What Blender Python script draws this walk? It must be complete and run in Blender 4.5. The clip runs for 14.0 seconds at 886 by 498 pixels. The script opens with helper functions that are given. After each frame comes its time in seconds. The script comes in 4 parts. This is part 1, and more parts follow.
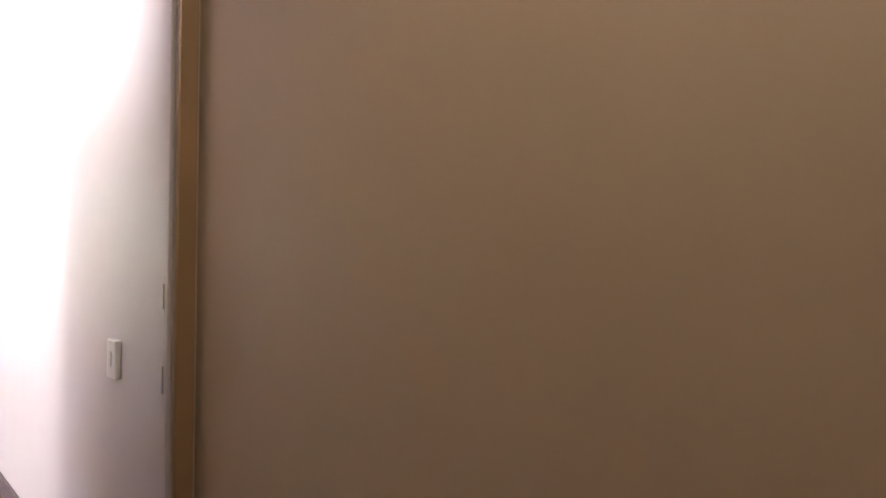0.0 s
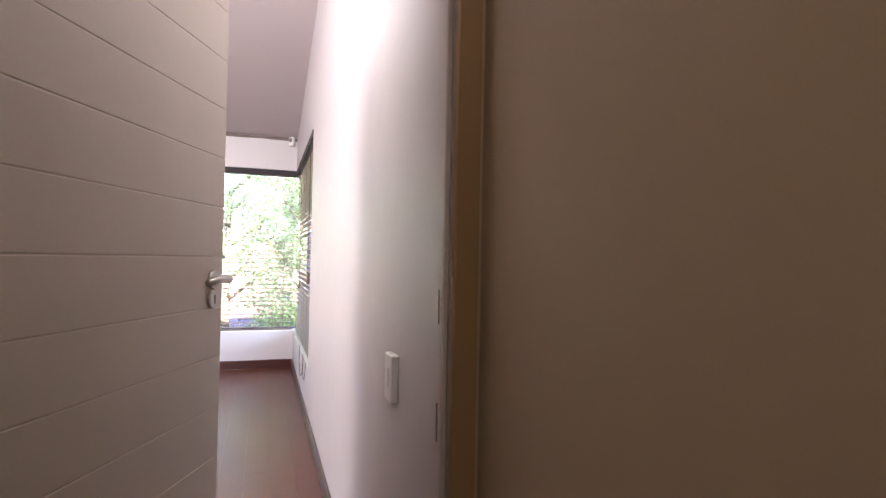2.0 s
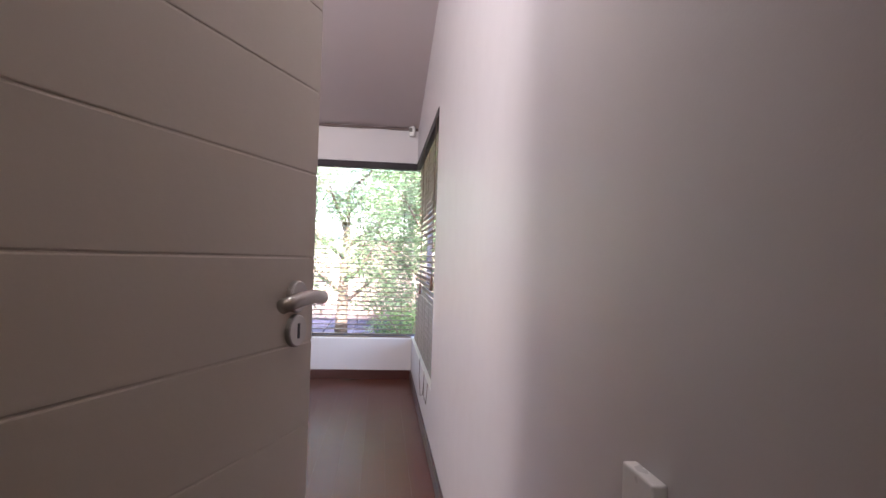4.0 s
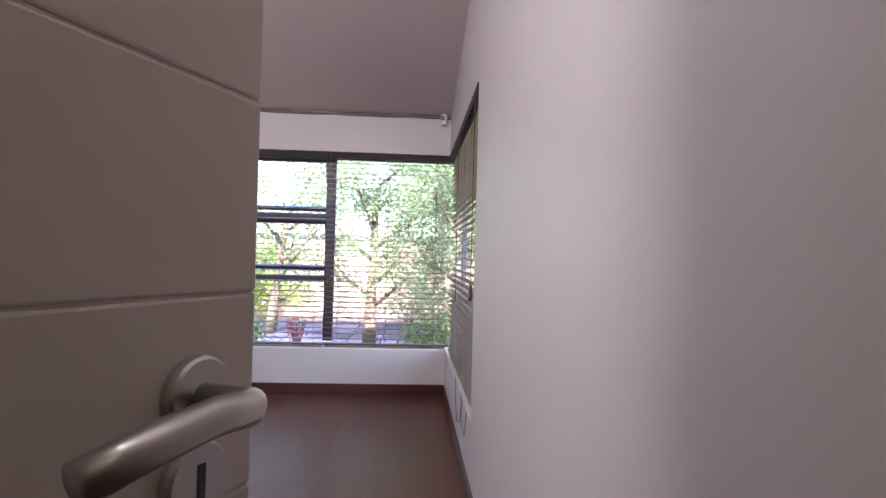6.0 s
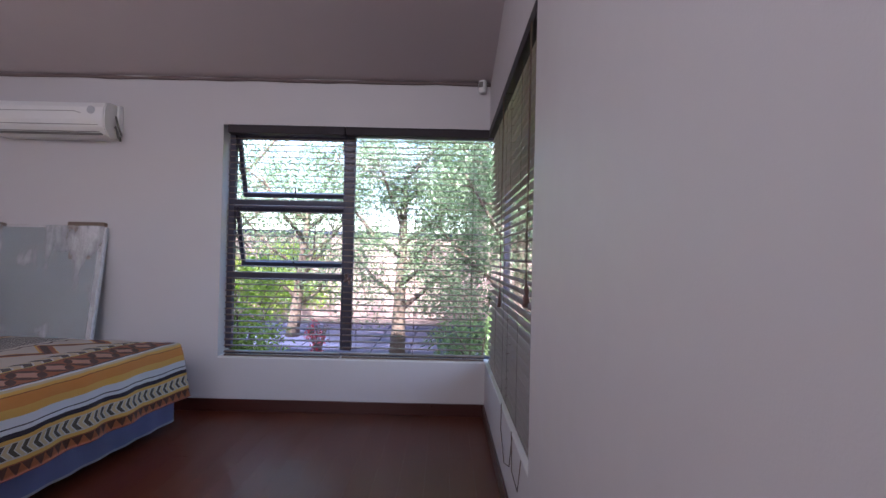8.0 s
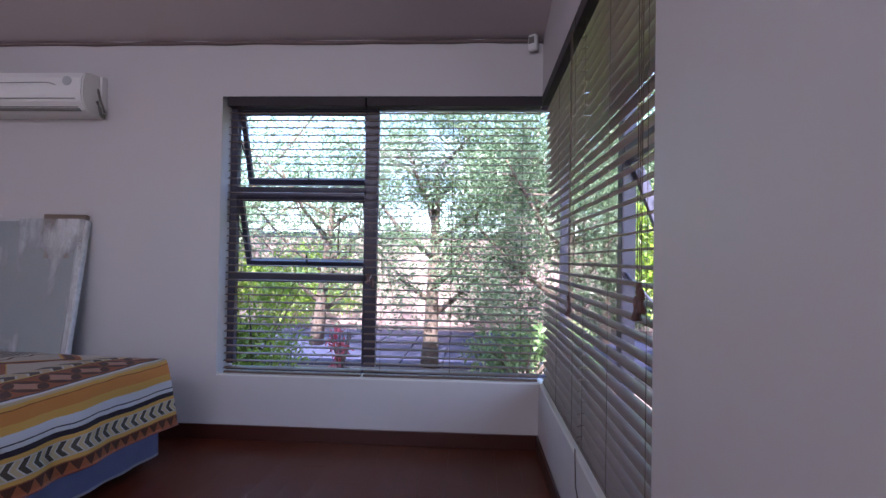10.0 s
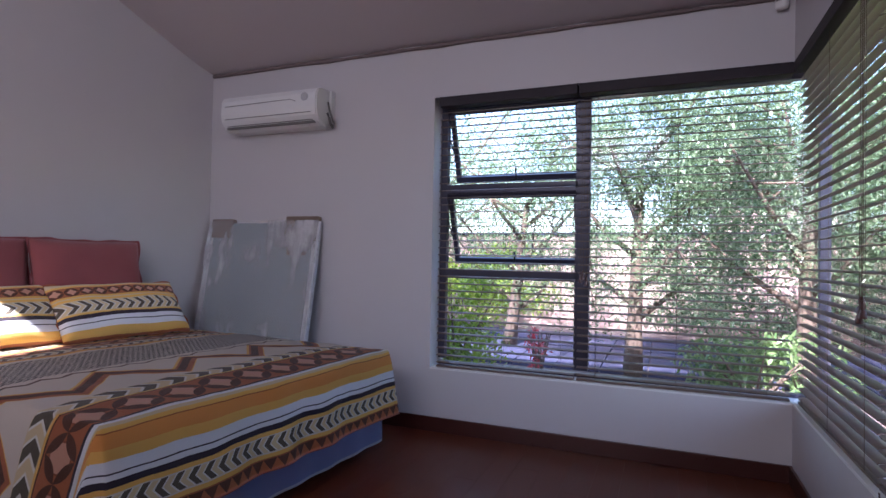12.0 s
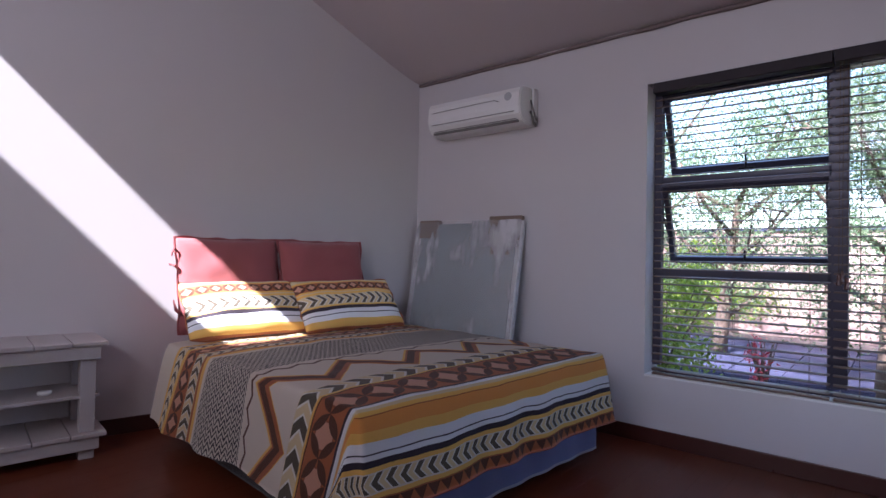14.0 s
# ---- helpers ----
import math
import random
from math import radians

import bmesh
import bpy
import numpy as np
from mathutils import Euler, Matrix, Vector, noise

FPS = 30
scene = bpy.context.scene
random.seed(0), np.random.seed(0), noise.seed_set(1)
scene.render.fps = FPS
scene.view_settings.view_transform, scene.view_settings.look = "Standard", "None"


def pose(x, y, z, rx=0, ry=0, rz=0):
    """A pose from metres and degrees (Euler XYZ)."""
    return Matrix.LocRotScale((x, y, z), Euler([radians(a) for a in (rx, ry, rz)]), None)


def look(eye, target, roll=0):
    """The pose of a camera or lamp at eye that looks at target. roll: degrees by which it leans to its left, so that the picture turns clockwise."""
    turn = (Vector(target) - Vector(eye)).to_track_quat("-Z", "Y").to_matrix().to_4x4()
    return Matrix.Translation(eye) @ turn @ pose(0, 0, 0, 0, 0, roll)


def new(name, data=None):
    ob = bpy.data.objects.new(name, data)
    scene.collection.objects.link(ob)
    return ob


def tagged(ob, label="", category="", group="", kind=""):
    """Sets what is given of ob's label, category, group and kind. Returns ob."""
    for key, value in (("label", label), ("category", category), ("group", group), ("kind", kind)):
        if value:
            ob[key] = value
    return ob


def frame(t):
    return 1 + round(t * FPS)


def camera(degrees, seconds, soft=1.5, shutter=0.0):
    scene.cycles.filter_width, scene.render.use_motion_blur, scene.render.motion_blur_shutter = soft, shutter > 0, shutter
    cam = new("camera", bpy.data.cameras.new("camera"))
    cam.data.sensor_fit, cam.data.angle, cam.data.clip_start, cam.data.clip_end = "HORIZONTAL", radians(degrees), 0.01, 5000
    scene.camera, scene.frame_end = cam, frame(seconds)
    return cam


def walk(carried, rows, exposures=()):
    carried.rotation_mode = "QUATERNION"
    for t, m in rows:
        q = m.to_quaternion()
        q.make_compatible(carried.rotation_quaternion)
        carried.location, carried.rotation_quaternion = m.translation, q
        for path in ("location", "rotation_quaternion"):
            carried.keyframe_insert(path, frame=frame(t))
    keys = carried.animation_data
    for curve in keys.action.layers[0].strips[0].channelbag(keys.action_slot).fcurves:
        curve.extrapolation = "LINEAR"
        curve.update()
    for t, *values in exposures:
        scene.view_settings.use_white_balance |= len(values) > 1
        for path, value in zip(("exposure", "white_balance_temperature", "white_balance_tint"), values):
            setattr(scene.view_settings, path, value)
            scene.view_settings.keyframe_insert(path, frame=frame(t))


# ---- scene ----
cam = camera(78.1, 14.0)
PATH = [
    (0, (-0.57, -6.57, 1.19), (0.912, -5.227, 1.225), 0.3),
    (0.5, (-0.435, -6.525, 1.192), (0.749, -4.913, 1.238), 0.5),
    (1, (-0.383, -6.419, 1.184), (0.59, -4.672, 1.226), 0.7),
    (1.5, (-0.346, -6.238, 1.174), (0.444, -4.402, 1.215), 1.0),
    (2, (-0.32, -6.059, 1.177), (0.304, -4.159, 1.216), 1.1),
    (2.5, (-0.293, -5.871, 1.183), (0.18, -3.928, 1.219), 1.2),
    (3, (-0.307, -5.675, 1.177), (0.045, -3.707, 1.213), 1.5),
    (5.5, (-0.32, -4.915, 1.187), (-0.171, -2.921, 1.221), 1.6),
    (6, (-0.316, -4.787, 1.202), (-0.202, -2.79, 1.233), 1.5),
    (6.5, (-0.291, -4.597, 1.2), (-0.217, -2.599, 1.229), 1.5),
    (7, (-0.283, -4.422, 1.185), (-0.256, -2.422, 1.21), 1.4),
    (7.5, (-0.299, -4.206, 1.185), (-0.293, -2.206, 1.211), 1.4),
    (8, (-0.313, -4.001, 1.163), (-0.319, -2.001, 1.19), 1.3),
    (8.2, (-0.311, -3.906, 1.156), (-0.325, -1.906, 1.183), 1.2),
    (10.3, (-0.418, -3.218, 1.112), (-0.58, -1.225, 1.152), 1.0),
    (10.5, (-0.441, -3.195, 1.118), (-0.643, -1.206, 1.151), 1.0),
    (11, (-0.483, -3.161, 1.098), (-0.862, -1.197, 1.135), 1.0),
    (11.5, (-0.532, -3.164, 1.086), (-1.102, -1.247, 1.124), 1.0),
    (12, (-0.593, -3.172, 1.078), (-1.346, -1.319, 1.114), 1.1),
    (12.5, (-0.65, -3.17, 1.057), (-1.569, -1.394, 1.099), 1.2),
    (13, (-0.722, -3.209, 1.081), (-1.768, -1.505, 1.105), 1.1),
    (13.5, (-0.775, -3.229, 1.087), (-1.957, -1.616, 1.103), 0.9),
    (14, (-0.788, -3.222, 1.069), (-2.082, -1.697, 1.093), 1.0),
]
EXPOSURES = [(0, 5.4, 6500, 12), (0.5, 5.3, 6500, 12), (1.5, 5.0, 6500, 12), (3, 4.2, 6400, 13), (5.5, 3.8, 6350, 15), (6.5, 3.4, 6150, 15), (7.5, 2.95, 5950, 16), (10.5, 2.65, 5640, 20), (14, 2.45, 5700, 20)]
walk(cam, [(t, look(eye, target, roll)) for t, eye, target, roll in PATH], EXPOSURES)

# ---- world, sun, exposure ----
SUN_EL = math.atan(1.08 / 1.0008)
world = bpy.data.worlds.new("world")
scene.world = world
world.use_nodes = True
wn = world.node_tree
sky = wn.nodes.new("ShaderNodeTexSky")
sky.sky_type, sky.sun_disc = "NISHITA", False
sky.sun_elevation, sky.sun_rotation = SUN_EL, math.pi
sky.air_density, sky.dust_density, sky.ozone_density = 1.0, 1.2, 1.0
wn.links.new(sky.outputs[0], wn.nodes["Background"].inputs[0])
wn.nodes["Background"].inputs[1].default_value = 0.15
sun = new("sun", bpy.data.lights.new("sun", "SUN"))
sun.data.energy, sun.data.angle, sun.data.color = 5.0, radians(0.5), (1.0, 0.95, 0.88)
sun.matrix_world = look((0, -1, 1.08), (-0.04, 0, 0))


# Fill lamp added to brighten the room, set in an invented, unseen opening.
low_fill_light = new("low_fill_light", bpy.data.lights.new("low_fill_light", "AREA"))
low_fill_light.data.shape, low_fill_light.data.size, low_fill_light.data.size_y = "RECTANGLE", 3.3, 1.2
low_fill_light.data.energy, low_fill_light.data.color = 2.2, (1.0, 0.95, 0.93)
low_fill_light.matrix_world = look((-2.75, -5.06, 1.45), (-2.75, 0, 1.45))


# Second added fill lamp, high enough to shine over the door leaf.
high_fill = new("high_fill_light", bpy.data.lights.new("high_fill_light", "AREA"))
high_fill.data.shape, high_fill.data.size, high_fill.data.size_y = "RECTANGLE", 1.9, 0.6
high_fill.data.energy, high_fill.data.color = 6.2, (1.0, 0.95, 0.93)
high_fill.matrix_world = look((-1.5, -5.06, 2.75), (-1.5, 0, 2.2))


# ---- material tools ----
class Nodes:
    def __init__(self, name, rough=0.6, metal=0.0, spec=0.5):
        self.mat = bpy.data.materials.new(name)
        self.mat.use_nodes = True
        self.t = self.mat.node_tree
        self.b = self.t.nodes["Principled BSDF"]
        self.b.inputs["Roughness"].default_value = rough
        self.b.inputs["Metallic"].default_value = metal
        self.b.inputs["Specular IOR Level"].default_value = spec
        self.obj = self.t.nodes.new("ShaderNodeTexCoord").outputs["Object"]

    def put(self, sock, v):
        if isinstance(v, bpy.types.NodeSocket):
            self.t.links.new(v, sock)
        elif isinstance(v, (tuple, list)) and len(v) == 3 and sock.type == "RGBA":
            sock.default_value = (*v, 1)
        else:
            sock.default_value = v

    def m(self, op, a, b=0.0, c=0.0):
        n = self.t.nodes.new("ShaderNodeMath")
        n.operation = op
        for s, v in zip(n.inputs, (a, b, c)):
            self.put(s, v)
        return n.outputs[0]

    def mix(self, f, a, b, mode="MIX"):
        n = self.t.nodes.new("ShaderNodeMix")
        n.data_type, n.blend_type = "RGBA", mode
        self.put(n.inputs[0], f), self.put(n.inputs[6], a), self.put(n.inputs[7], b)
        return n.outputs[2]

    def noise(self, scale, detail=4.0, vec=None, rough=0.55):
        n = self.t.nodes.new("ShaderNodeTexNoise")
        n.inputs["Scale"].default_value, n.inputs["Detail"].default_value = scale, detail
        n.inputs["Roughness"].default_value = rough
        self.t.links.new(vec or self.obj, n.inputs["Vector"])
        return n.outputs[0]

    def stretch(self, vec, s):
        n = self.t.nodes.new("ShaderNodeMapping")
        n.inputs["Scale"].default_value = s
        self.t.links.new(vec, n.inputs[0])
        return n.outputs[0]

    def ramp(self, f, stops, mode="LINEAR"):
        n = self.t.nodes.new("ShaderNodeValToRGB")
        n.color_ramp.interpolation = mode
        e = n.color_ramp.elements
        while len(e) < len(stops):
            e.new(0.5)
        for el, (p, c) in zip(e, stops):
            el.position, el.color = p, (*c, 1)
        self.put(n.inputs[0], f)
        return n.outputs[0]

    def split(self, vec):
        n = self.t.nodes.new("ShaderNodeSeparateXYZ")
        self.t.links.new(vec, n.inputs[0])
        return n.outputs

    def uv(self):
        n = self.t.nodes.new("ShaderNodeUVMap")
        return n.outputs[0]

    def colour(self, c):
        self.put(self.b.inputs["Base Color"], c)
        return self

    def rough(self, v):
        self.put(self.b.inputs["Roughness"], v)
        return self

    def bump(self, h, dist=0.002, strength=0.5):
        n = self.t.nodes.new("ShaderNodeBump")
        n.inputs["Distance"].default_value, n.inputs["Strength"].default_value = dist, strength
        self.t.links.new(h, n.inputs["Height"])
        self.t.links.new(n.outputs[0], self.b.inputs["Normal"])
        return self


def plain(name, c, rough=0.6, metal=0.0, vary=0.12, scale=3.0, fine=60.0, bump=0.0008):
    k = Nodes(name, rough, metal)
    d = tuple(x * (1 - vary) for x in c)
    e = tuple(min(1, x * (1 + vary * 0.5)) for x in c)
    col = k.mix(k.noise(scale, 5), d, e)
    f = k.noise(fine, 6)
    col = k.mix(k.m("MULTIPLY", f, 0.25 * vary * 4), col, d)
    k.colour(col)
    k.rough(k.m("ADD", rough - 0.06, k.m("MULTIPLY", k.noise(scale * 4, 3), 0.12)))
    k.bump(f, bump, 0.6)
    return k.mat


def paint_wall(name, c):
    k = Nodes(name, 0.55)
    big = k.noise(1.3, 4)
    col = k.mix(big, tuple(x * 0.94 for x in c), c)
    scuff = k.ramp(k.noise(5.5, 8, rough=0.7), [(0.0, (0, 0, 0)), (0.66, (0, 0, 0)), (0.8, (1, 1, 1))])
    col = k.mix(k.m("MULTIPLY", scuff, 0.1), col, tuple(x * 0.72 for x in c))
    k.colour(col)
    k.rough(k.m("ADD", 0.42, k.m("MULTIPLY", k.noise(9, 4), 0.2)))
    k.bump(k.m("ADD", k.noise(220, 3), k.m("MULTIPLY", k.noise(14, 5), 1.3)), 0.0006, 0.3)
    return k.mat


def floor_wood():
    k = Nodes("dark_floor_boards", 0.3, spec=0.3)
    g = k.noise(9, 8, k.stretch(k.obj, (9, 0.7, 9)), 0.65)
    col = k.ramp(g, [(0.2, (0.082, 0.018, 0.008)), (0.55, (0.1, 0.023, 0.01)), (0.85, (0.12, 0.03, 0.013))])
    rnd = k.t.nodes.new("ShaderNodeObjectInfo").outputs["Random"]
    col = k.mix(k.m("MULTIPLY", rnd, 0.2), col, (0.065, 0.016, 0.008))
    wear = k.noise(1.1, 5)
    col = k.mix(k.m("MULTIPLY", wear, 0.15), col, (0.14, 0.04, 0.018))
    scuff = k.ramp(k.noise(3.0, 7, k.stretch(k.obj, (6, 1.2, 6)), 0.7), [(0.0, (0, 0, 0)), (0.62, (0, 0, 0)), (0.72, (1, 1, 1))])
    k.colour(k.mix(k.m("MULTIPLY", scuff, 0.05), col, (0.26, 0.13, 0.08)))
    k.rough(k.m("ADD", 0.26, k.m("MULTIPLY", k.noise(2.2, 5), 0.1)))
    return k.mat


def fabric(name, c, vary=0.15):
    k = Nodes(name, 0.85, spec=0.25)
    k.colour(k.mix(k.noise(6, 5), tuple(x * (1 - vary) for x in c), c))
    k.b.inputs["Sheen Weight"].default_value = 0.2
    k.bump(k.m("ADD", k.noise(400, 2), k.m("MULTIPLY", k.noise(9, 5), 3.0)), 0.0025, 0.5)
    return k.mat


CREAM, WHITE, DARK = (0.78, 0.69, 0.6), (0.86, 0.87, 0.9), (0.04, 0.032, 0.05)
GOLD, ORANGE, BROWN, RUST = (0.88, 0.54, 0.14), (0.84, 0.36, 0.09), (0.12, 0.048, 0.032), (0.46, 0.145, 0.06)
OLIVE, SAND, LINEN = (0.12, 0.1, 0.075), (0.76, 0.62, 0.38), (0.66, 0.58, 0.5)


def woven(name, stops, length, chevrons=(), triangles=(), lenses=(), zigzags=(), knits=()):
    """Printed cotton: u runs along the bands' order in metres, v along the bands."""
    k = Nodes(name, 0.85, spec=0.2)
    s = k.split(k.uv())
    wob = k.m("MULTIPLY", k.m("SUBTRACT", k.noise(7, 3), 0.5), 0.012)
    u, v = k.m("ADD", s[0], wob), s[1]
    col = k.mix(0.0, stops[0][1], stops[0][1])
    for p, c in stops[1:]:
        col = k.mix(k.m("GREATER_THAN", u, p), col, c)

    def band(lo, hi):
        return k.m("MULTIPLY", k.m("GREATER_THAN", u, lo), k.m("LESS_THAN", u, hi))

    def saw(x, period, shift=0.0):
        return k.m("FRACT", k.m("ADD", k.m("DIVIDE", x, period), shift))

    def tri(x, period):
        return k.m("ABSOLUTE", k.m("SUBTRACT", k.m("MULTIPLY", saw(x, period), 2.0), 1.0))

    for lo, hi, period, c in chevrons:
        mid = (lo + hi) / 2
        # a negative period turns the arrows round
        lean = k.m("ADD", v, k.m("MULTIPLY", k.m("ABSOLUTE", k.m("SUBTRACT", u, mid)), -0.9 if period > 0 else 0.9))
        wave = saw(lean, abs(period))
        col = k.mix(k.m("MULTIPLY", band(lo, hi), k.m("GREATER_THAN", wave, 0.36)), col, (0.84, 0.8, 0.74))
        col = k.mix(k.m("MULTIPLY", band(lo, hi), k.m("MULTIPLY", k.m("GREATER_THAN", wave, 0.46), k.m("LESS_THAN", wave, 0.88))), col, c)
    for lo, hi, period, c in triangles:
        rise = k.m("ADD", k.m("MULTIPLY", tri(v, period), hi - lo), lo)
        col = k.mix(k.m("MULTIPLY", band(lo, hi), k.m("GREATER_THAN", u, rise)), col, c)
    for lo, hi, period, c in lenses:
        # petals crossing at the ends of each repeat, a concave pale square between them
        w, half = hi - lo, period / 2
        a = k.m("MULTIPLY", k.m("SUBTRACT", 0.5, k.m("ABSOLUTE", k.m("SUBTRACT", saw(v, period), 0.5))), period)
        r = k.m("ABSOLUTE", k.m("SUBTRACT", u, (lo + hi) / 2))
        inner = k.m("MULTIPLY", k.m("GREATER_THAN", a, half * 0.42), k.m("LESS_THAN", r, w * 0.33))
        rim = k.m("MULTIPLY", k.m("GREATER_THAN", a, half * 0.34), k.m("LESS_THAN", r, w * 0.37))
        col = k.mix(k.m("MULTIPLY", band(lo, hi), rim), col, (0.3, 0.09, 0.045))
        col = k.mix(k.m("MULTIPLY", band(lo, hi), inner), col, (0.68, 0.36, 0.25))
        along = k.m("ADD", k.m("DIVIDE", a, half), k.m("DIVIDE", r, w / 2))
        across = k.m("ABSOLUTE", k.m("SUBTRACT", k.m("DIVIDE", a, half), k.m("DIVIDE", r, w / 2)))
        hump = k.m("SUBTRACT", 1.0, k.m("MULTIPLY", k.m("SUBTRACT", along, 1.0), k.m("SUBTRACT", along, 1.0)))
        col = k.mix(k.m("MULTIPLY", band(lo, hi), k.m("LESS_THAN", across, k.m("MULTIPLY", hump, 0.36))), col, c)
    for lo, swing, period, wide, c in zigzags:
        d = k.m("SUBTRACT", u, k.m("ADD", lo, k.m("MULTIPLY", tri(v, period), swing)))
        col = k.mix(k.m("LESS_THAN", k.m("ABSOLUTE", d), wide), col, c)
    for lo, hi, c in knits:
        lean = k.m("ADD", v, k.m("MULTIPLY", tri(u, 0.04), 0.03))
        on = k.m("GREATER_THAN", k.m("ADD", saw(lean, 0.027), k.m("MULTIPLY", k.noise(50, 2), 0.7)), 0.92)
        col = k.mix(k.m("MULTIPLY", band(lo, hi), on), col, c)
    col = k.mix(k.m("MULTIPLY", k.noise(3, 4), 0.12), col, (0.2, 0.13, 0.09))
    k.colour(col)
    k.b.inputs["Sheen Weight"].default_value = 0.15
    k.bump(k.m("ADD", k.noise(350, 2), k.m("MULTIPLY", k.noise(8, 5), 4.0)), 0.003, 0.5)
    return k.mat


def leaf_mat(name, a, b):
    k = Nodes(name, 0.32)
    r = k.t.nodes.new("ShaderNodeNewGeometry").outputs["Random Per Island"]
    c = k.mix(r, a, b)
    k.colour(c)
    tr = k.t.nodes.new("ShaderNodeBsdfTranslucent")
    k.t.links.new(c, tr.inputs[0])
    mx = k.t.nodes.new("ShaderNodeMixShader")
    mx.inputs[0].default_value = 0.35
    out = k.t.nodes["Material Output"]
    k.t.links.new(k.b.outputs[0], mx.inputs[1]), k.t.links.new(tr.outputs[0], mx.inputs[2])
    k.t.links.new(mx.outputs[0], out.inputs[0])
    return k.mat


def glass_mat():
    k = Nodes("window_glass", 0.0)
    tr = k.t.nodes.new("ShaderNodeBsdfTransparent")
    gl = k.t.nodes.new("ShaderNodeBsdfGlossy")
    gl.inputs["Roughness"].default_value = 0.0
    lw = k.t.nodes.new("ShaderNodeLayerWeight")
    fac = k.m("ADD", 0.02, k.m("MULTIPLY", k.m("POWER", lw.outputs["Facing"], 5.0), 0.35))
    mx = k.t.nodes.new("ShaderNodeMixShader")
    k.t.links.new(fac, mx.inputs[0])
    k.t.links.new(tr.outputs[0], mx.inputs[1]), k.t.links.new(gl.outputs[0], mx.inputs[2])
    k.t.links.new(mx.outputs[0], k.t.nodes["Material Output"].inputs[0])
    return k.mat


M_WALL = paint_wall("room_paint", (0.55, 0.52, 0.53))
M_HALL = paint_wall("hall_paint", (0.46, 0.37, 0.275))
M_CEIL = paint_wall("ceiling_paint", (0.5, 0.44, 0.45))
M_FLOOR = floor_wood()
M_BASE = plain("baseboard_wood", (0.055, 0.015, 0.012), 0.3, fine=30)
M_DOOR = plain("door_paint", (0.52, 0.46, 0.395), 0.38, vary=0.05, scale=2, fine=90, bump=0.0003)
M_TRIM = plain("frame_enamel", (0.34, 0.225, 0.12), 0.35, vary=0.06)
M_STEEL = plain("satin_steel", (0.5, 0.48, 0.46), 0.36, 1.0, vary=0.03, scale=3, fine=300, bump=0.00005)
M_BLACK = plain("black_iron", (0.015, 0.015, 0.017), 0.4)
M_ALU = plain("bronze_aluminium", (0.06, 0.055, 0.085), 0.34, 0.2, vary=0.1)
M_SLAT = plain("dark_stained_slat", (0.16, 0.108, 0.086), 0.42, vary=0.25, scale=8, fine=50)
M_RAIL = plain("dark_headrail", (0.022, 0.015, 0.02), 0.7)
SL = M_SLAT.node_tree.nodes["Principled BSDF"].inputs
SL["Coat Weight"].default_value, SL["Coat Roughness"].default_value, SL["Specular IOR Level"].default_value = 0.05, 0.3, 0.3
M_CORD = plain("brown_cord", (0.08, 0.05, 0.035), 0.8)
M_TASSEL = plain("tassel_wood", (0.07, 0.022, 0.014), 0.35)
M_PLASTIC = plain("white_plastic", (0.72, 0.71, 0.7), 0.3, vary=0.04)
M_GREY = plain("grey_plastic", (0.16, 0.15, 0.14), 0.45)
M_BADGE = plain("pale_grey_plastic", (0.42, 0.42, 0.44), 0.35)
M_GLASS = glass_mat()
M_RED = fabric("dusty_red_cotton", (0.33, 0.095, 0.1))
M_BLUE = fabric("blue_valance_cotton", (0.24, 0.25, 0.44))
M_HEM = fabric("white_hem_cotton", (0.55, 0.53, 0.58))
M_HEMR = fabric("rust_hem_cotton", (0.32, 0.09, 0.05))
M_BASEFAB = fabric("dark_base_cloth", (0.022, 0.017, 0.02))
M_NS = plain("white_washed_pine", (0.4, 0.36, 0.36), 0.6, vary=0.2, scale=5, fine=40, bump=0.002)
M_CARD = plain("cardboard", (0.17, 0.12, 0.09), 0.8)
M_BARK = plain("bark", (0.16, 0.11, 0.085), 0.9, vary=0.4, scale=8, fine=30, bump=0.02)
# Dark blue put into the colour for paving in sky-lit shade.
M_SHADED_PAVE = plain("shaded_paving", (0.035, 0.036, 0.085), 0.8, vary=0.25, scale=2)
M_GARDEN = plain("garden_ground", (0.17, 0.13, 0.12), 0.95, vary=0.5, scale=1.5, fine=25, bump=0.02)
M_TERRA = plain("terracotta_plaster", (0.48, 0.32, 0.3), 0.85, vary=0.2, scale=1.5)
M_ROOF = plain("roof_tile", (0.2, 0.11, 0.09), 0.8, vary=0.3)
M_OUT = plain("outside_plaster", (0.4, 0.33, 0.27), 0.85)
M_OLIVE = leaf_mat("olive_leaves", (0.04, 0.085, 0.03), (0.27, 0.355, 0.21))
M_LIME = leaf_mat("bright_leaves", (0.12, 0.22, 0.02), (0.34, 0.44, 0.06))
M_FLOWER = leaf_mat("red_flowers", (0.5, 0.04, 0.06), (0.55, 0.1, 0.12))
M_MID = leaf_mat("fresh_leaves", (0.08, 0.15, 0.05), (0.26, 0.36, 0.15))
M_SCRATCH = plain("pale_scratches", (0.2, 0.1, 0.07), 0.5)

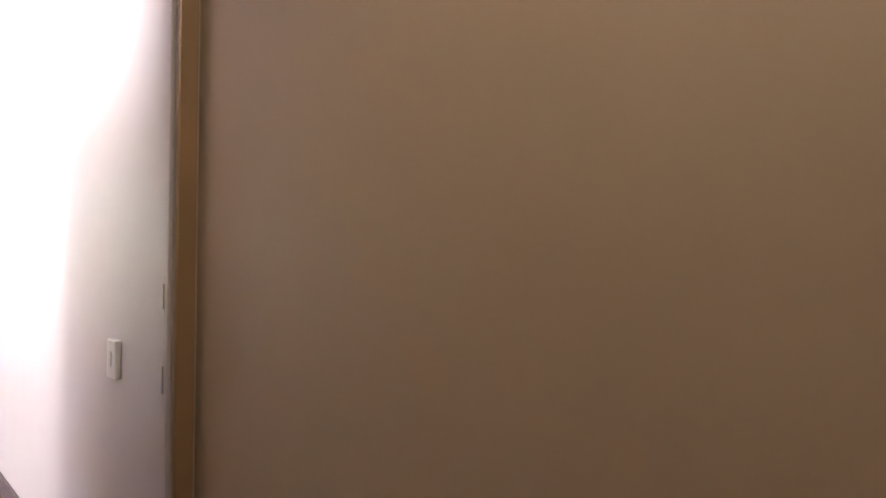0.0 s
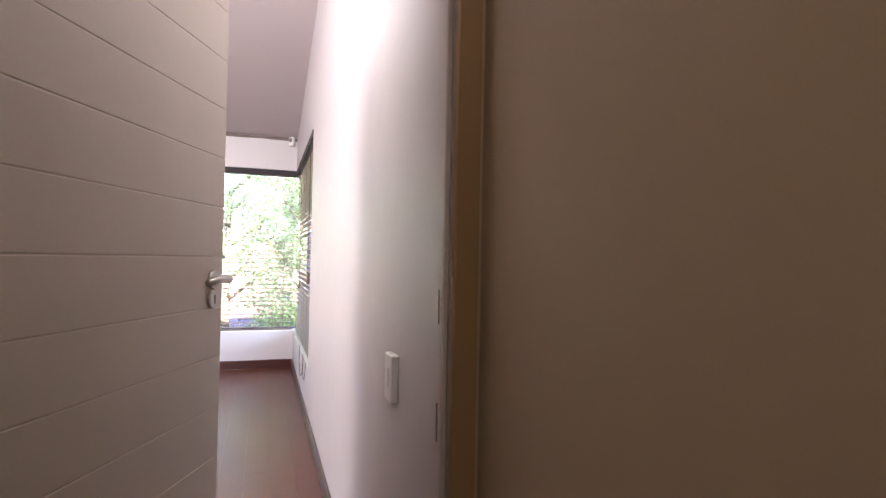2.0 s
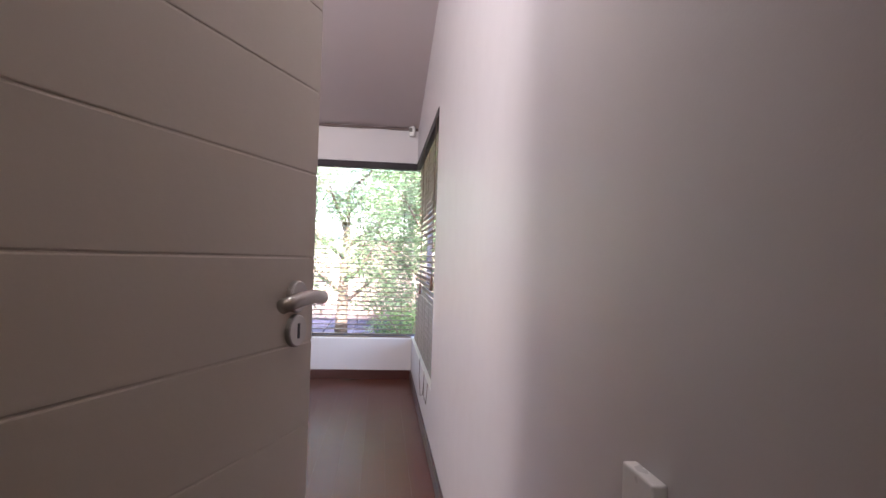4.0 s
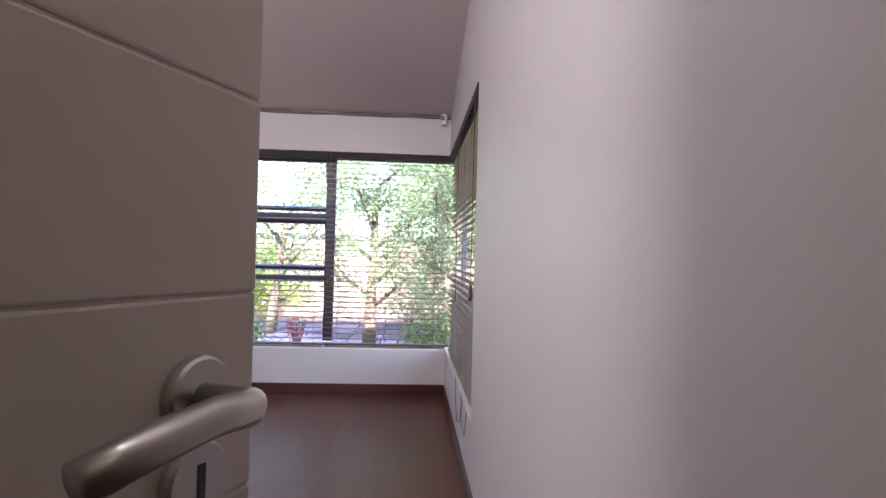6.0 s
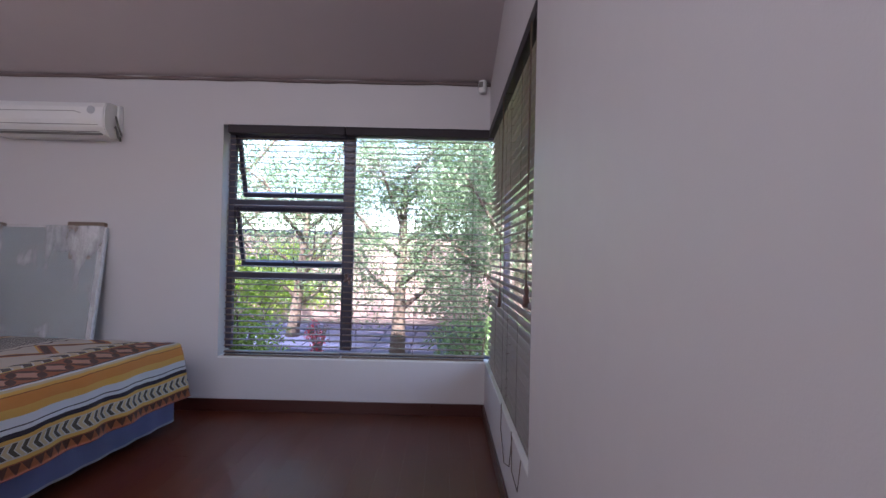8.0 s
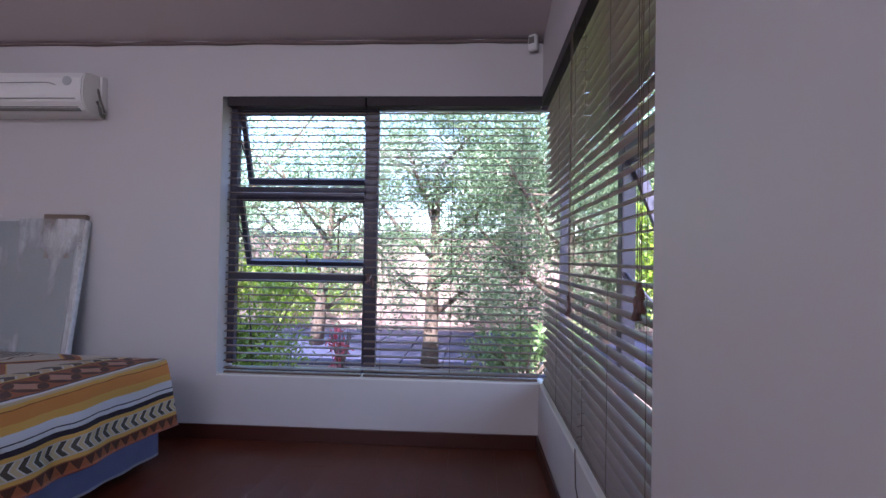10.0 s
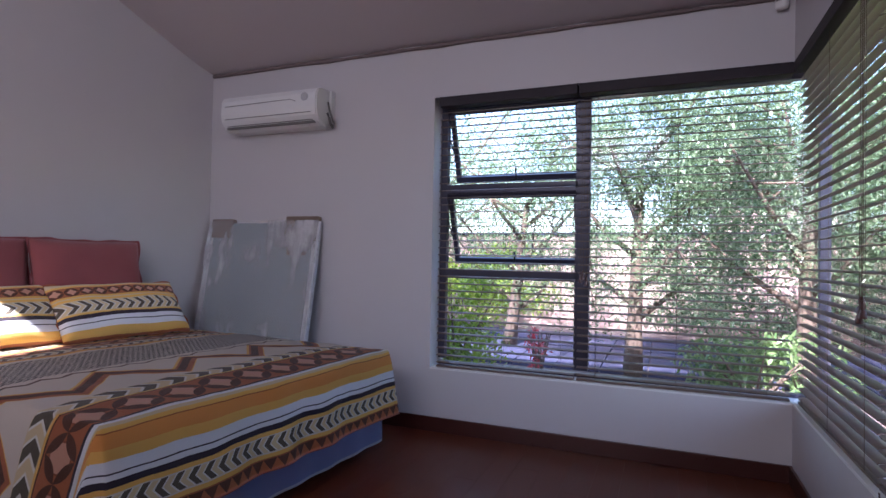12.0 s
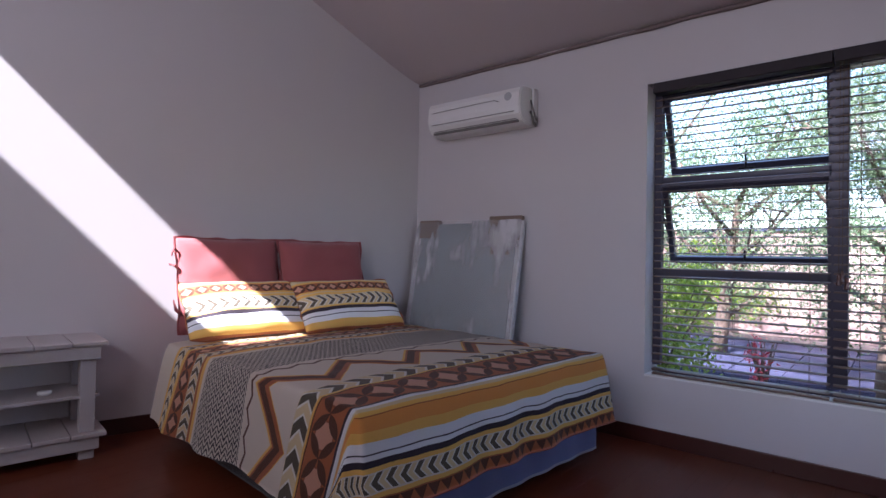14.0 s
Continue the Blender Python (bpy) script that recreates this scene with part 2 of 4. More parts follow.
COVER_STOPS = [(0.0, RUST), (0.05, GOLD), (0.066, CREAM), (0.072, SAND), (0.128, CREAM), (0.134, GOLD), (0.15, DARK),
               (0.172, WHITE), (0.19, DARK), (0.195, WHITE), (0.232, GOLD), (0.268, ORANGE), (0.322, RUST),
               (0.327, GOLD), (0.345, SAND), (0.362, WHITE), (0.383, DARK), (0.396, RUST), (0.56, BROWN), (0.568, GOLD),
               (0.58, SAND), (0.685, CREAM), (1.1, LINEN), (1.5, CREAM), (1.53, GOLD), (1.56, RUST), (1.58, SAND), (1.66, RUST), (1.77, GOLD), (1.8, SAND), (1.88, GOLD), (1.91, CREAM)]
M_COVER = woven("patterned_cover_cotton", COVER_STOPS, 2.4,
                chevrons=[(0.072, 0.13, -0.06, OLIVE), (0.583, 0.682, 0.12, OLIVE), (1.585, 1.655, 0.06, OLIVE), (1.805, 1.875, 0.06, OLIVE)],
                triangles=[(0.0, 0.045, 0.06, BROWN)], lenses=[(0.4, 0.555, 0.17, BROWN), (1.67, 1.76, 0.1, BROWN)],
                zigzags=[(0.76, 0.22, 0.42, 0.062, GOLD), (0.755, 0.22, 0.42, 0.05, RUST), (0.765, 0.22, 0.42, 0.026, BROWN), (1.04, 0.03, 0.12, 0.008, BROWN)],
                knits=[(1.1, 1.5, DARK)])
CUSH_STOPS = [(0.0, RUST), (0.018, GOLD), (0.062, WHITE), (0.1, DARK), (0.106, WHITE), (0.135, DARK), (0.16, GOLD), (0.172, SAND),
              (0.268, GOLD), (0.285, SAND), (0.292, GOLD), (0.306, RUST), (0.38, GOLD), (0.395, SAND)]
M_CUSH = woven("patterned_cushion_cotton", CUSH_STOPS, 0.48, chevrons=[(0.178, 0.262, -0.062, OLIVE)],
               lenses=[(0.308, 0.378, 0.075, BROWN)])


# ---- mesh tools ----
def part(name, bm, material, parent=None, label="", smooth=False, m=None):
    me = bpy.data.meshes.new(name)
    bm.normal_update()
    bm.to_mesh(me)
    bm.free()
    for x in material if isinstance(material, (list, tuple)) else (material,):
        me.materials.append(x)
    if smooth:
        for p in me.polygons:
            p.use_smooth = True
    ob = new(name, me)
    if parent:
        ob.parent = parent
    if m:
        ob.matrix_basis = m
    return tagged(ob, label)


def thing(name, label, category, m=None, group="", kind=""):
    ob = new(name)
    ob.empty_display_size = 0.1
    if m:
        ob.matrix_basis = m
    return tagged(ob, label, category, group, kind)


def box(bm, x0, x1, y0, y1, z0, z1, bevel=0.0, m=None):
    vs = [bm.verts.new((x, y, z)) for x in (x0, x1) for y in (y0, y1) for z in (z0, z1)]
    fs = [bm.faces.new([vs[i] for i in f]) for f in ((0, 1, 3, 2), (4, 6, 7, 5), (0, 4, 5, 1), (2, 3, 7, 6), (0, 2, 6, 4), (1, 5, 7, 3))]
    if bevel:
        es = list({e for f in fs for e in f.edges})
        r = bmesh.ops.bevel(bm, geom=es, offset=bevel, segments=2, profile=0.5, affect="EDGES")
        vs = list({v for f in r["faces"] for v in f.verts} | {v for v in vs if v.is_valid})
    if m:
        bmesh.ops.transform(bm, matrix=m, verts=vs)
    return bm


def tube(bm, pts, radii, n=8, cap=True):
    """A tube along points, with a radius for each."""
    rings = []
    pts = [Vector(p) for p in pts]
    for i, p in enumerate(pts):
        d = (pts[min(i + 1, len(pts) - 1)] - pts[max(i - 1, 0)]).normalized()
        a = d.cross((0, 0, 1)) if abs(d.z) < 0.95 else d.cross((0, 1, 0))
        a.normalize()
        b = d.cross(a)
        r = radii[i] if isinstance(radii, (list, tuple)) else radii
        rings.append([bm.verts.new(p + a * r * math.cos(t) + b * r * math.sin(t)) for t in (2 * math.pi * j / n for j in range(n))])
    for r0, r1 in zip(rings, rings[1:]):
        for j in range(n):
            bm.faces.new((r0[j], r0[(j + 1) % n], r1[(j + 1) % n], r1[j]))
    if cap:
        bm.faces.new(rings[0][::-1]), bm.faces.new(rings[-1])
    return bm


def wall(name, boxes, mat):
    bm = bmesh.new()
    for b in boxes:
        box(bm, *b)
    return tagged(part(name, bm, mat), kind="structure")


def prism(bm, poly, z0, z1):
    lo, hi = [bm.verts.new((x, y, z0)) for x, y in poly], [bm.verts.new((x, y, z1)) for x, y in poly]
    bm.faces.new(lo[::-1]), bm.faces.new(hi)
    for i in range(len(poly)):
        j = (i + 1) % len(poly)
        bm.faces.new((lo[i], lo[j], hi[j], hi[i]))
    return bm


# ---- the room ----
HEAD, SILL = 2.10, 0.385
WIN_X, WIN_Y = -1.958, -2.056
DOOR_Y, HALL_Y = -5.05, -5.14


def left_x(y):
    return -3.80 + 0.24 * y


T = 0.22
wall("wall_right", [(0, T, WIN_Y, T, 0, SILL), (0, T, HALL_Y + 0.011, WIN_Y, 0, 4.0), (0, T, WIN_Y, T, HEAD, 4.0)], M_WALL)
wall("wall_far", [(WIN_X, 0, 0, T, 0, SILL), (-4.3, WIN_X, 0, T, 0, 3.2), (WIN_X, 0, 0, T, HEAD, 3.2)], M_WALL)
bm = bmesh.new()
prism(bm, [(left_x(0), 0), (left_x(-5.05), -5.05), (left_x(-5.05) - T, -5.05), (left_x(0) - T, 0)], 0, 4.1)
tagged(part("wall_left", bm, M_WALL), kind="structure")
# Both window openings are added for the fill lamps, out of view.
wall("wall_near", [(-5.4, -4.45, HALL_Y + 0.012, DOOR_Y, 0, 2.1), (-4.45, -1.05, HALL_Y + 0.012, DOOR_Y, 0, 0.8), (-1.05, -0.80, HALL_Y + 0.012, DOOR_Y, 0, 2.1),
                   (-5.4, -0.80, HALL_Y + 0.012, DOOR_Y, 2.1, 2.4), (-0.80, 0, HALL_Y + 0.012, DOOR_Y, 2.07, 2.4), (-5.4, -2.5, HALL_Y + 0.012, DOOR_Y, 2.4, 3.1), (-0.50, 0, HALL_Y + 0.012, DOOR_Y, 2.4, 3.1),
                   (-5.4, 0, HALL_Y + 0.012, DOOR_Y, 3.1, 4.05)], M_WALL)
wall("hall_wall_north", [(-0.95, -0.80, HALL_Y, HALL_Y + 0.012, -0.1, 2.6), (-0.80, 0, HALL_Y, HALL_Y + 0.012, 2.07, 2.6), (0.0, 0.055, HALL_Y, HALL_Y + 0.010, -0.1, 2.6)], M_HALL)
wall("hall_wall_south", [(-1.05, 0.2, -8.9, -8.8, -0.1, 2.6)], M_HALL)
wall("hall_wall_east", [(0.055, 0.2, -8.8, HALL_Y + 0.010, -0.1, 2.6)], M_HALL)
wall("hall_wall_west", [(-1.05, -0.95, -8.8, HALL_Y, -0.1, 2.6)], M_HALL)
wall("hall_ceiling", [(-1.05, 0.2, -8.9, HALL_Y, 2.6, 2.7)], M_CEIL)


def ceil_z(x, y):
    u = -y
    s = 0.26 + 0.24 * min(1, max(0, -x / 4.0))
    z = 2.415 + s * min(u, 2.5) + 0.1 * max(0, u - 2.5)
    return z + (0.03 * math.exp(-u / 0.12) if u < 1 else 0)


def ceiling():
    bm = bmesh.new()
    hx0, hx1, hy0, hy1 = -4.75, -3.36, -4.75, -4.19
    xs = sorted({-5.25, hx0, hx1, *[-5.0 + 0.25 * i for i in range(21)], 0.0})
    ys = sorted({hy0, hy1, -5.05, 0.0, -0.05, -0.12, -0.25, *[-0.25 * i for i in range(21)]})
    for dz in (0.0, 0.04):
        g = {(x, y): bm.verts.new((x, y, ceil_z(x, y) + dz)) for x in xs for y in ys}
        for a, b in zip(xs, xs[1:]):
            for c, d in zip(ys, ys[1:]):
                if hx0 <= a < hx1 and hy0 <= c < hy1:
                    continue
                bm.faces.new((g[a, c], g[a, d], g[b, d], g[b, c]))
    for p in bm.faces:
        p.smooth = True
    return tagged(part("ceiling", bm, M_CEIL), kind="structure")


ceiling()
# Brown bead drawn for the soft shadow along the wall and ceiling joint.
bm = bmesh.new()
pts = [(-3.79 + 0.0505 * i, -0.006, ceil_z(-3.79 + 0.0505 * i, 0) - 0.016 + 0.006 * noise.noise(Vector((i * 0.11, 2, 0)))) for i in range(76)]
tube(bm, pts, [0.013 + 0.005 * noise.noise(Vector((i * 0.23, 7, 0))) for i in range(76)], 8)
tagged(part("ceiling_shadow_line", bm, plain("shadow_line_brown", (0.17, 0.125, 0.12), 0.8), smooth=True), kind="structure")
wall("ground", [(-60, 60, -60, 90, -0.5, -0.14)], M_GARDEN)
wall("floor", [(-5.3, 0.0, -8.85, 0.0, -0.139, -0.006), (0.0, T, -8.85, 0, -0.139, -0.02), (-4.5, T, 0, T, -0.139, -0.02)], M_BASE)


def baseboard():
    bm = bmesh.new()
    box(bm, -3.78, 0, -0.014, -0.001, 0, 0.09, 0.003)
    box(bm, -0.014, -0.001, -5.04, -0.016, 0, 0.09, 0.003)
    box(bm, -5.0, -0.83, DOOR_Y + 0.001, DOOR_Y + 0.014, 0, 0.09, 0.003)
    poly = [(left_x(-0.02) + 0.001, -0.02), (left_x(-5.03) + 0.001, -5.03), (left_x(-5.03) + 0.015, -5.03), (left_x(-0.02) + 0.015, -0.02)]
    prism(bm, poly[::-1], 0, 0.09)
    tagged(part("baseboard", bm, M_BASE), kind="structure")


baseboard()


# ---- windows ----
def bar(bm, axis, along0, along1, off0, off1, z0, z1):
    if axis == "x":
        box(bm, along0, along1, off0, off1, z0, z1, 0.003)
    else:
        box(bm, off0, off1, along0, along1, z0, z1, 0.003)


def pane(win, axis, a0, a1, z0, z1, off, name="pane"):
    bm = bmesh.new()
    if axis == "x":
        box(bm, a0, a1, off, off + 0.004, z0, z1)
    else:
        box(bm, off, off + 0.004, a0, a1, z0, z1)
    p = part(name, bm, M_GLASS, win)
    p.visible_shadow = False
    return p


def sash(win, axis, a0, a1, ztop, zbot, off, tilt):
    """A top-hung sash pushed open outwards."""
    h = ztop - zbot
    if axis == "x":
        m = Matrix.Translation((0, off, ztop)) @ Matrix.Rotation(tilt, 4, "X")
    else:
        m = Matrix.Translation((off, 0, ztop)) @ Matrix.Rotation(-tilt, 4, "Y")
    bm = bmesh.new()
    for z0, z1 in ((-0.035, 0), (-h, -h + 0.04)):
        bar(bm, axis, a0, a1, 0, 0.035, z0, z1)
    for b0, b1 in ((a0, a0 + 0.03), (a1 - 0.03, a1)):
        bar(bm, axis, b0, b1, 0, 0.035, -h + 0.04, -0.035)
    s = part("sash", bm, M_ALU, win, "open top-hung sash", m=m)
    g = bmesh.new()
    if axis == "x":
        box(g, a0 + 0.028, a1 - 0.028, 0.014, 0.018, -h + 0.035, -0.03)
    else:
        box(g, 0.014, 0.018, a0 + 0.028, a1 - 0.028, -h + 0.035, -0.03)
    p = part("pane", g, M_GLASS, s)
    p.visible_shadow = False
    k = bmesh.new()
    mid = (a0 + a1) / 2
    if axis == "x":
        box(k, mid - 0.045, mid + 0.045, -0.012, 0, -h + 0.008, -h + 0.02, 0.003)
        tube(k, [(mid, -0.01, -h + 0.014), (mid + 0.004, -0.03, -h + 0.05), (mid + 0.008, -0.035, -h + 0.1)], 0.006)
    else:
        box(k, -0.012, 0, mid - 0.045, mid + 0.045, -h + 0.008, -h + 0.02, 0.003)
        tube(k, [(-0.01, mid, -h + 0.014), (-0.03, mid, -h + 0.05), (-0.035, mid, -h + 0.1)], 0.006)
    part("sash_handle", k, M_BLACK, s, "black stay handle")
    st = bmesh.new()
    for e in (a0 + 0.012, a1 - 0.012):
        p0 = m @ Vector((e, 0.02, -h * 0.75) if axis == "x" else (0.02, e, -h * 0.75))
        q0 = Vector((e, off + 0.0, ztop - h * 0.4) if axis == "x" else (off + 0.0, e, ztop - h * 0.4))
        tube(st, [p0, q0], 0.006)
    part("stay_arm", st, M_ALU, win)


F = 0.13


def far_window():
    w = thing("window_1", "dark bronze aluminium corner window beside the bed with two open top-hung sashes", "window", kind="structure")
    bm = bmesh.new()
    bar(bm, "x", WIN_X, T, F, F + 0.05, SILL, SILL + 0.03)
    bar(bm, "x", WIN_X, T, F, F + 0.05, HEAD - 0.05, HEAD)
    bar(bm, "x", WIN_X, WIN_X + 0.045, F, F + 0.05, SILL + 0.05, HEAD - 0.05)
    bar(bm, "x", -1.09, -1.005, F, F + 0.05, SILL + 0.05, HEAD - 0.05)
    bar(bm, "x", WIN_X + 0.045, -1.075, F, F + 0.05, 1.50, 1.56)
    bar(bm, "x", WIN_X + 0.045, -1.075, F, F + 0.05, 0.955, 1.015)
    part("window_frame", bm, M_ALU, w)
    bm = bmesh.new()
    box(bm, WIN_X, T, 0.0, F - 0.002, SILL - 0.002, SILL + 0.012, 0.003)
    part("window_sill", bm, M_PLASTIC, w, "pale plastered sill")
    pane(w, "x", -1.005, F, SILL + 0.03, HEAD - 0.05, F + 0.02)
    pane(w, "x", WIN_X + 0.045, -1.09, SILL + 0.03, 0.955, F + 0.02)
    sash(w, "x", WIN_X + 0.045, -1.075, HEAD - 0.05, 1.565, F + 0.012, radians(20))
    sash(w, "x", WIN_X + 0.045, -1.075, 1.50, 1.02, F + 0.012, radians(20))


# Invented window round each fill lamp; its opaque plate blocks the sun.
def added_window(name, x0, x1, z0, z1):
    w = thing(name, "added white framed window, out of view, closed behind a fill lamp", "window", kind="structure")
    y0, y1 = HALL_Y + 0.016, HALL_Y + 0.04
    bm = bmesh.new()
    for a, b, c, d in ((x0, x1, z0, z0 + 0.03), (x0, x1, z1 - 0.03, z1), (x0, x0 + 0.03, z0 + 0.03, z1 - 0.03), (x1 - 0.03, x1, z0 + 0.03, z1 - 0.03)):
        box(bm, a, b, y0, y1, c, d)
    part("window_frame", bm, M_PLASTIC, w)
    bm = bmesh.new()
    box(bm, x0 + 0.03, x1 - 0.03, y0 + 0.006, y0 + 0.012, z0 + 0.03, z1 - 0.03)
    part("pane", bm, M_PLASTIC, w, "opaque white plate that keeps the sun out")


added_window("added_window_3", -2.5, -0.5, 2.4, 3.1)
added_window("added_window_4", -4.45, -1.05, 0.8, 2.1)


def right_window():
    w = thing("window_2", "dark bronze aluminium window round the corner with open top-hung sashes", "window", kind="structure")
    bm = bmesh.new()
    bar(bm, "y", WIN_Y, F, F, F + 0.05, SILL, SILL + 0.05)
    bar(bm, "y", WIN_Y, F, F, F + 0.05, HEAD - 0.05, HEAD)
    bar(bm, "y", WIN_Y, WIN_Y + 0.045, F, F + 0.05, SILL + 0.05, HEAD - 0.05)
    bar(bm, "y", -1.3, -1.24, F, F + 0.05, SILL + 0.05, HEAD - 0.05)
    bar(bm, "y", 0.09, F, F, F + 0.05, SILL + 0.05, HEAD - 0.05)
    bar(bm, "y", WIN_Y + 0.045, -1.3, F, F + 0.05, 1.50, 1.56)
    part("window_frame", bm, M_ALU, w)
    bm = bmesh.new()
    box(bm, 0.0, F - 0.002, WIN_Y, -0.002, SILL - 0.002, SILL + 0.012, 0.003)
    part("window_sill", bm, M_PLASTIC, w, "pale plastered sill")
    pane(w, "y", -1.24, 0.09, SILL + 0.05, HEAD - 0.05, F + 0.02)
    sash(w, "y", WIN_Y + 0.045, -1.3, HEAD - 0.05, 1.565, F + 0.012, radians(20))
    sash(w, "y", WIN_Y + 0.045, -1.3, 1.50, SILL + 0.06, F + 0.012, radians(20))


far_window()
right_window()


# ---- blinds ----
def blind(axis, a0, a1, off, tilts, tassel_at, low=1.0):
    b = thing("venetian_blind", "dark stained wooden venetian blind with open slats hanging in the window", "blind", group="blinds in the corner window")
    bm = bmesh.new()
    bar(bm, axis, a0, a1, off - 0.045, off + 0.035, HEAD - 0.062, HEAD - 0.003)
    part("headrail", bm, M_RAIL, b)
    n = 36
    top, bot = HEAD - 0.095, SILL + 0.045
    bm = bmesh.new()
    L = a1 - a0 - 0.006
    for i in range(5):
        y0, y1 = -0.02 + 0.008 * i, -0.012 + 0.008 * i
        z0, z1 = 0.003 - 0.0012 * abs(i - 2.5) ** 2 * 0.4, 0.003 - 0.0012 * abs(i - 1.5) ** 2 * 0.4
        vs = [bm.verts.new(v) for v in ((-L / 2, y0, z0), (L / 2, y0, z0), (L / 2, y1, z1), (-L / 2, y1, z1),
                                        (-L / 2, y0, z0 - 0.003), (L / 2, y0, z0 - 0.003), (L / 2, y1, z1 - 0.003), (-L / 2, y1, z1 - 0.003))]
        for f in ((0, 1, 2, 3), (7, 6, 5, 4), (0, 3, 7, 4), (1, 5, 6, 2)):
            bm.faces.new([vs[j] for j in f])
        if i == 0:
            bm.faces.new((vs[0], vs[4], vs[5], vs[1]))
        if i == 4:
            bm.faces.new((vs[3], vs[2], vs[6], vs[7]))
    bmesh.ops.remove_doubles(bm, verts=bm.verts, dist=1e-5)
    first = None
    base = Matrix.Rotation(radians(0 if axis == "x" else 90), 4, "Z")
    for i in range(n):
        z = top - (top - bot) * i / (n - 1)
        c = ((a0 + a1) / 2, off, z) if axis == "x" else (off, (a0 + a1) / 2, z)
        t = tilts(i / (n - 1)) + random.gauss(0, 0.012)
        m = Matrix.Translation(c) @ base @ Matrix.Rotation(t, 4, "X") @ Matrix.Rotation(random.gauss(0, 0.0012), 4, "Y")
        if first is None:
            first = part("slat", bm, M_SLAT, b, m=m)
        else:
            o = first.copy()
            scene.collection.objects.link(o)
            o.matrix_basis = m
    bm = bmesh.new()
    bar(bm, axis, a0 + 0.003, a1 - 0.003, off - 0.019, off + 0.019, SILL + 0.013, SILL + 0.025)
    part("bottom_rail", bm, M_SLAT, b)
    for f in (0.1, 0.5, 0.9):
        a = a0 + (a1 - a0) * f
        for d in (-0.0225, 0.0225):
            p = (a, off + d) if axis == "x" else (off + d, a)
            part("ladder_cord", tube(bmesh.new(), [(*p, SILL + 0.03), (*p, HEAD - 0.06)], 0.0009, 4), M_CORD, b)
    if tassel_at is not None:
        for j, (da, dz) in enumerate(((0, 0.0), (0.018, -0.03), (-0.014, -0.012))):
            zb = low + dz
            p = (tassel_at + da, off - 0.04) if axis == "x" else (off - 0.05, tassel_at + da)
            k, q = bmesh.new(), bmesh.new()
            tube(k, [(*p, zb), (*p, HEAD - 0.06)], 0.0013, 5)
            tube(q, [(*p, zb + 0.008), (*p, zb), (*p, zb - 0.016), (*p, zb - 0.02), (*p, zb - 0.045), (*p, zb - 0.05)], [0.004, 0.008, 0.009, 0.007, 0.013, 0.011], 10)
            part("pull_cord", k, M_CORD, b)
            part("tassel", q, M_TASSEL, b, "turned dark wooden tassel")


blind("x", WIN_X + 0.034, -1.066, 0.035, lambda f: radians(6), None)
blind("x", -1.058, -0.004, 0.035, lambda f: radians(6), -1.02, 1.02)
blind("y", -1.096, 0.0, 0.04, lambda f: radians(-8), -1.05, 0.975)
blind("y", WIN_Y + 0.006, -1.102, 0.04, lambda f: radians(-8), -1.99, 1.06)


def loose_cord():
    bm = bmesh.new()
    tube(bm, [(-0.006, -1.2, 0.42), (-0.01, -1.24, 0.3), (-0.012, -1.42, 0.2), (-0.01, -1.6, 0.25), (-0.008, -1.66, 0.4)], 0.0022, 6)
    tube(bm, [(-0.006, -1.62, 0.41), (-0.012, -1.7, 0.27), (-0.012, -1.88, 0.26), (-0.008, -1.93, 0.4)], 0.0018, 6)
    tagged(part("blind_cord", bm, M_CORD, None), "thin brown blind cord looping below the side window", "cord")


loose_cord()


# ---- the door ----
def door():
    opening = 23.0
    w, z0, z1, th = 0.755, 0.008, 2.045, 0.04
    d = thing("door_1", "half-open white painted door leaf with horizontal grooves", "door", pose(-0.762, DOOR_Y - 0.005, 0, 0, 0, 90 - opening), kind="structure")
    bm = bmesh.new()
    zs = [z0, *[1.173 + 0.14 * i for i in range(-8, 6)], z1]
    g = 0.0016
    for a, b in zip(zs, zs[1:]):
        box(bm, 0, w, -th, 0, a + (g / 2 if a > z0 else 0), b - (g / 2 if b < z1 else 0), 0.0022)
    box(bm, 0.002, w - 0.002, -th + 0.0016, -0.0016, z0 + 0.002, z1 - 0.002)
    part("door_leaf", bm, M_DOOR, d)
    kx = w - 0.058
    h = bmesh.new()
    for zc in (1.056, 1.11):
        for y, s in ((-th - 0.004, -1), (0.004, 1)):
            tube(h, [(kx, y - 0.004 * s, zc), (kx, y, zc), (kx, y + 0.003 * s, zc), (kx, y + 0.005 * s, zc)], [0.026, 0.026, 0.0255, 0.0235], 28)
    part("escutcheon", h, M_STEEL, d, "round satin steel rose and keyhole plate", smooth=False)
    h = bmesh.new()
    for y, s in ((-th, -1), (0, 1)):
        pts = [(kx, y + 0.006 * s, 1.11), (kx, y + 0.035 * s, 1.11), (kx - 0.004, y + 0.048 * s, 1.111), (kx - 0.018, y + 0.058 * s, 1.113), (kx - 0.045, y + 0.06 * s, 1.116),
               (kx - 0.08, y + 0.058 * s, 1.113), (kx - 0.115, y + 0.052 * s, 1.105)]
        tube(h, pts, [0.009, 0.009, 0.01, 0.0105, 0.0105, 0.0105, 0.0105], 14)
    part("door_handle", h, M_STEEL, d, "curved satin steel lever handle", smooth=True)
    h = bmesh.new()
    for y in (-th - 0.0098, 0.0092):
        box(h, kx - 0.003, kx + 0.003, y, y + 0.0008, 1.044, 1.068)
    part("keyhole", h, M_BLACK, d)
    h = bmesh.new()
    for zc in (0.25, 1.8):
        tube(h, [(-0.006, 0.004, zc - 0.05), (-0.006, 0.004, zc + 0.05)], 0.006, 10)
    part("hinge", h, M_STEEL, d)


door()


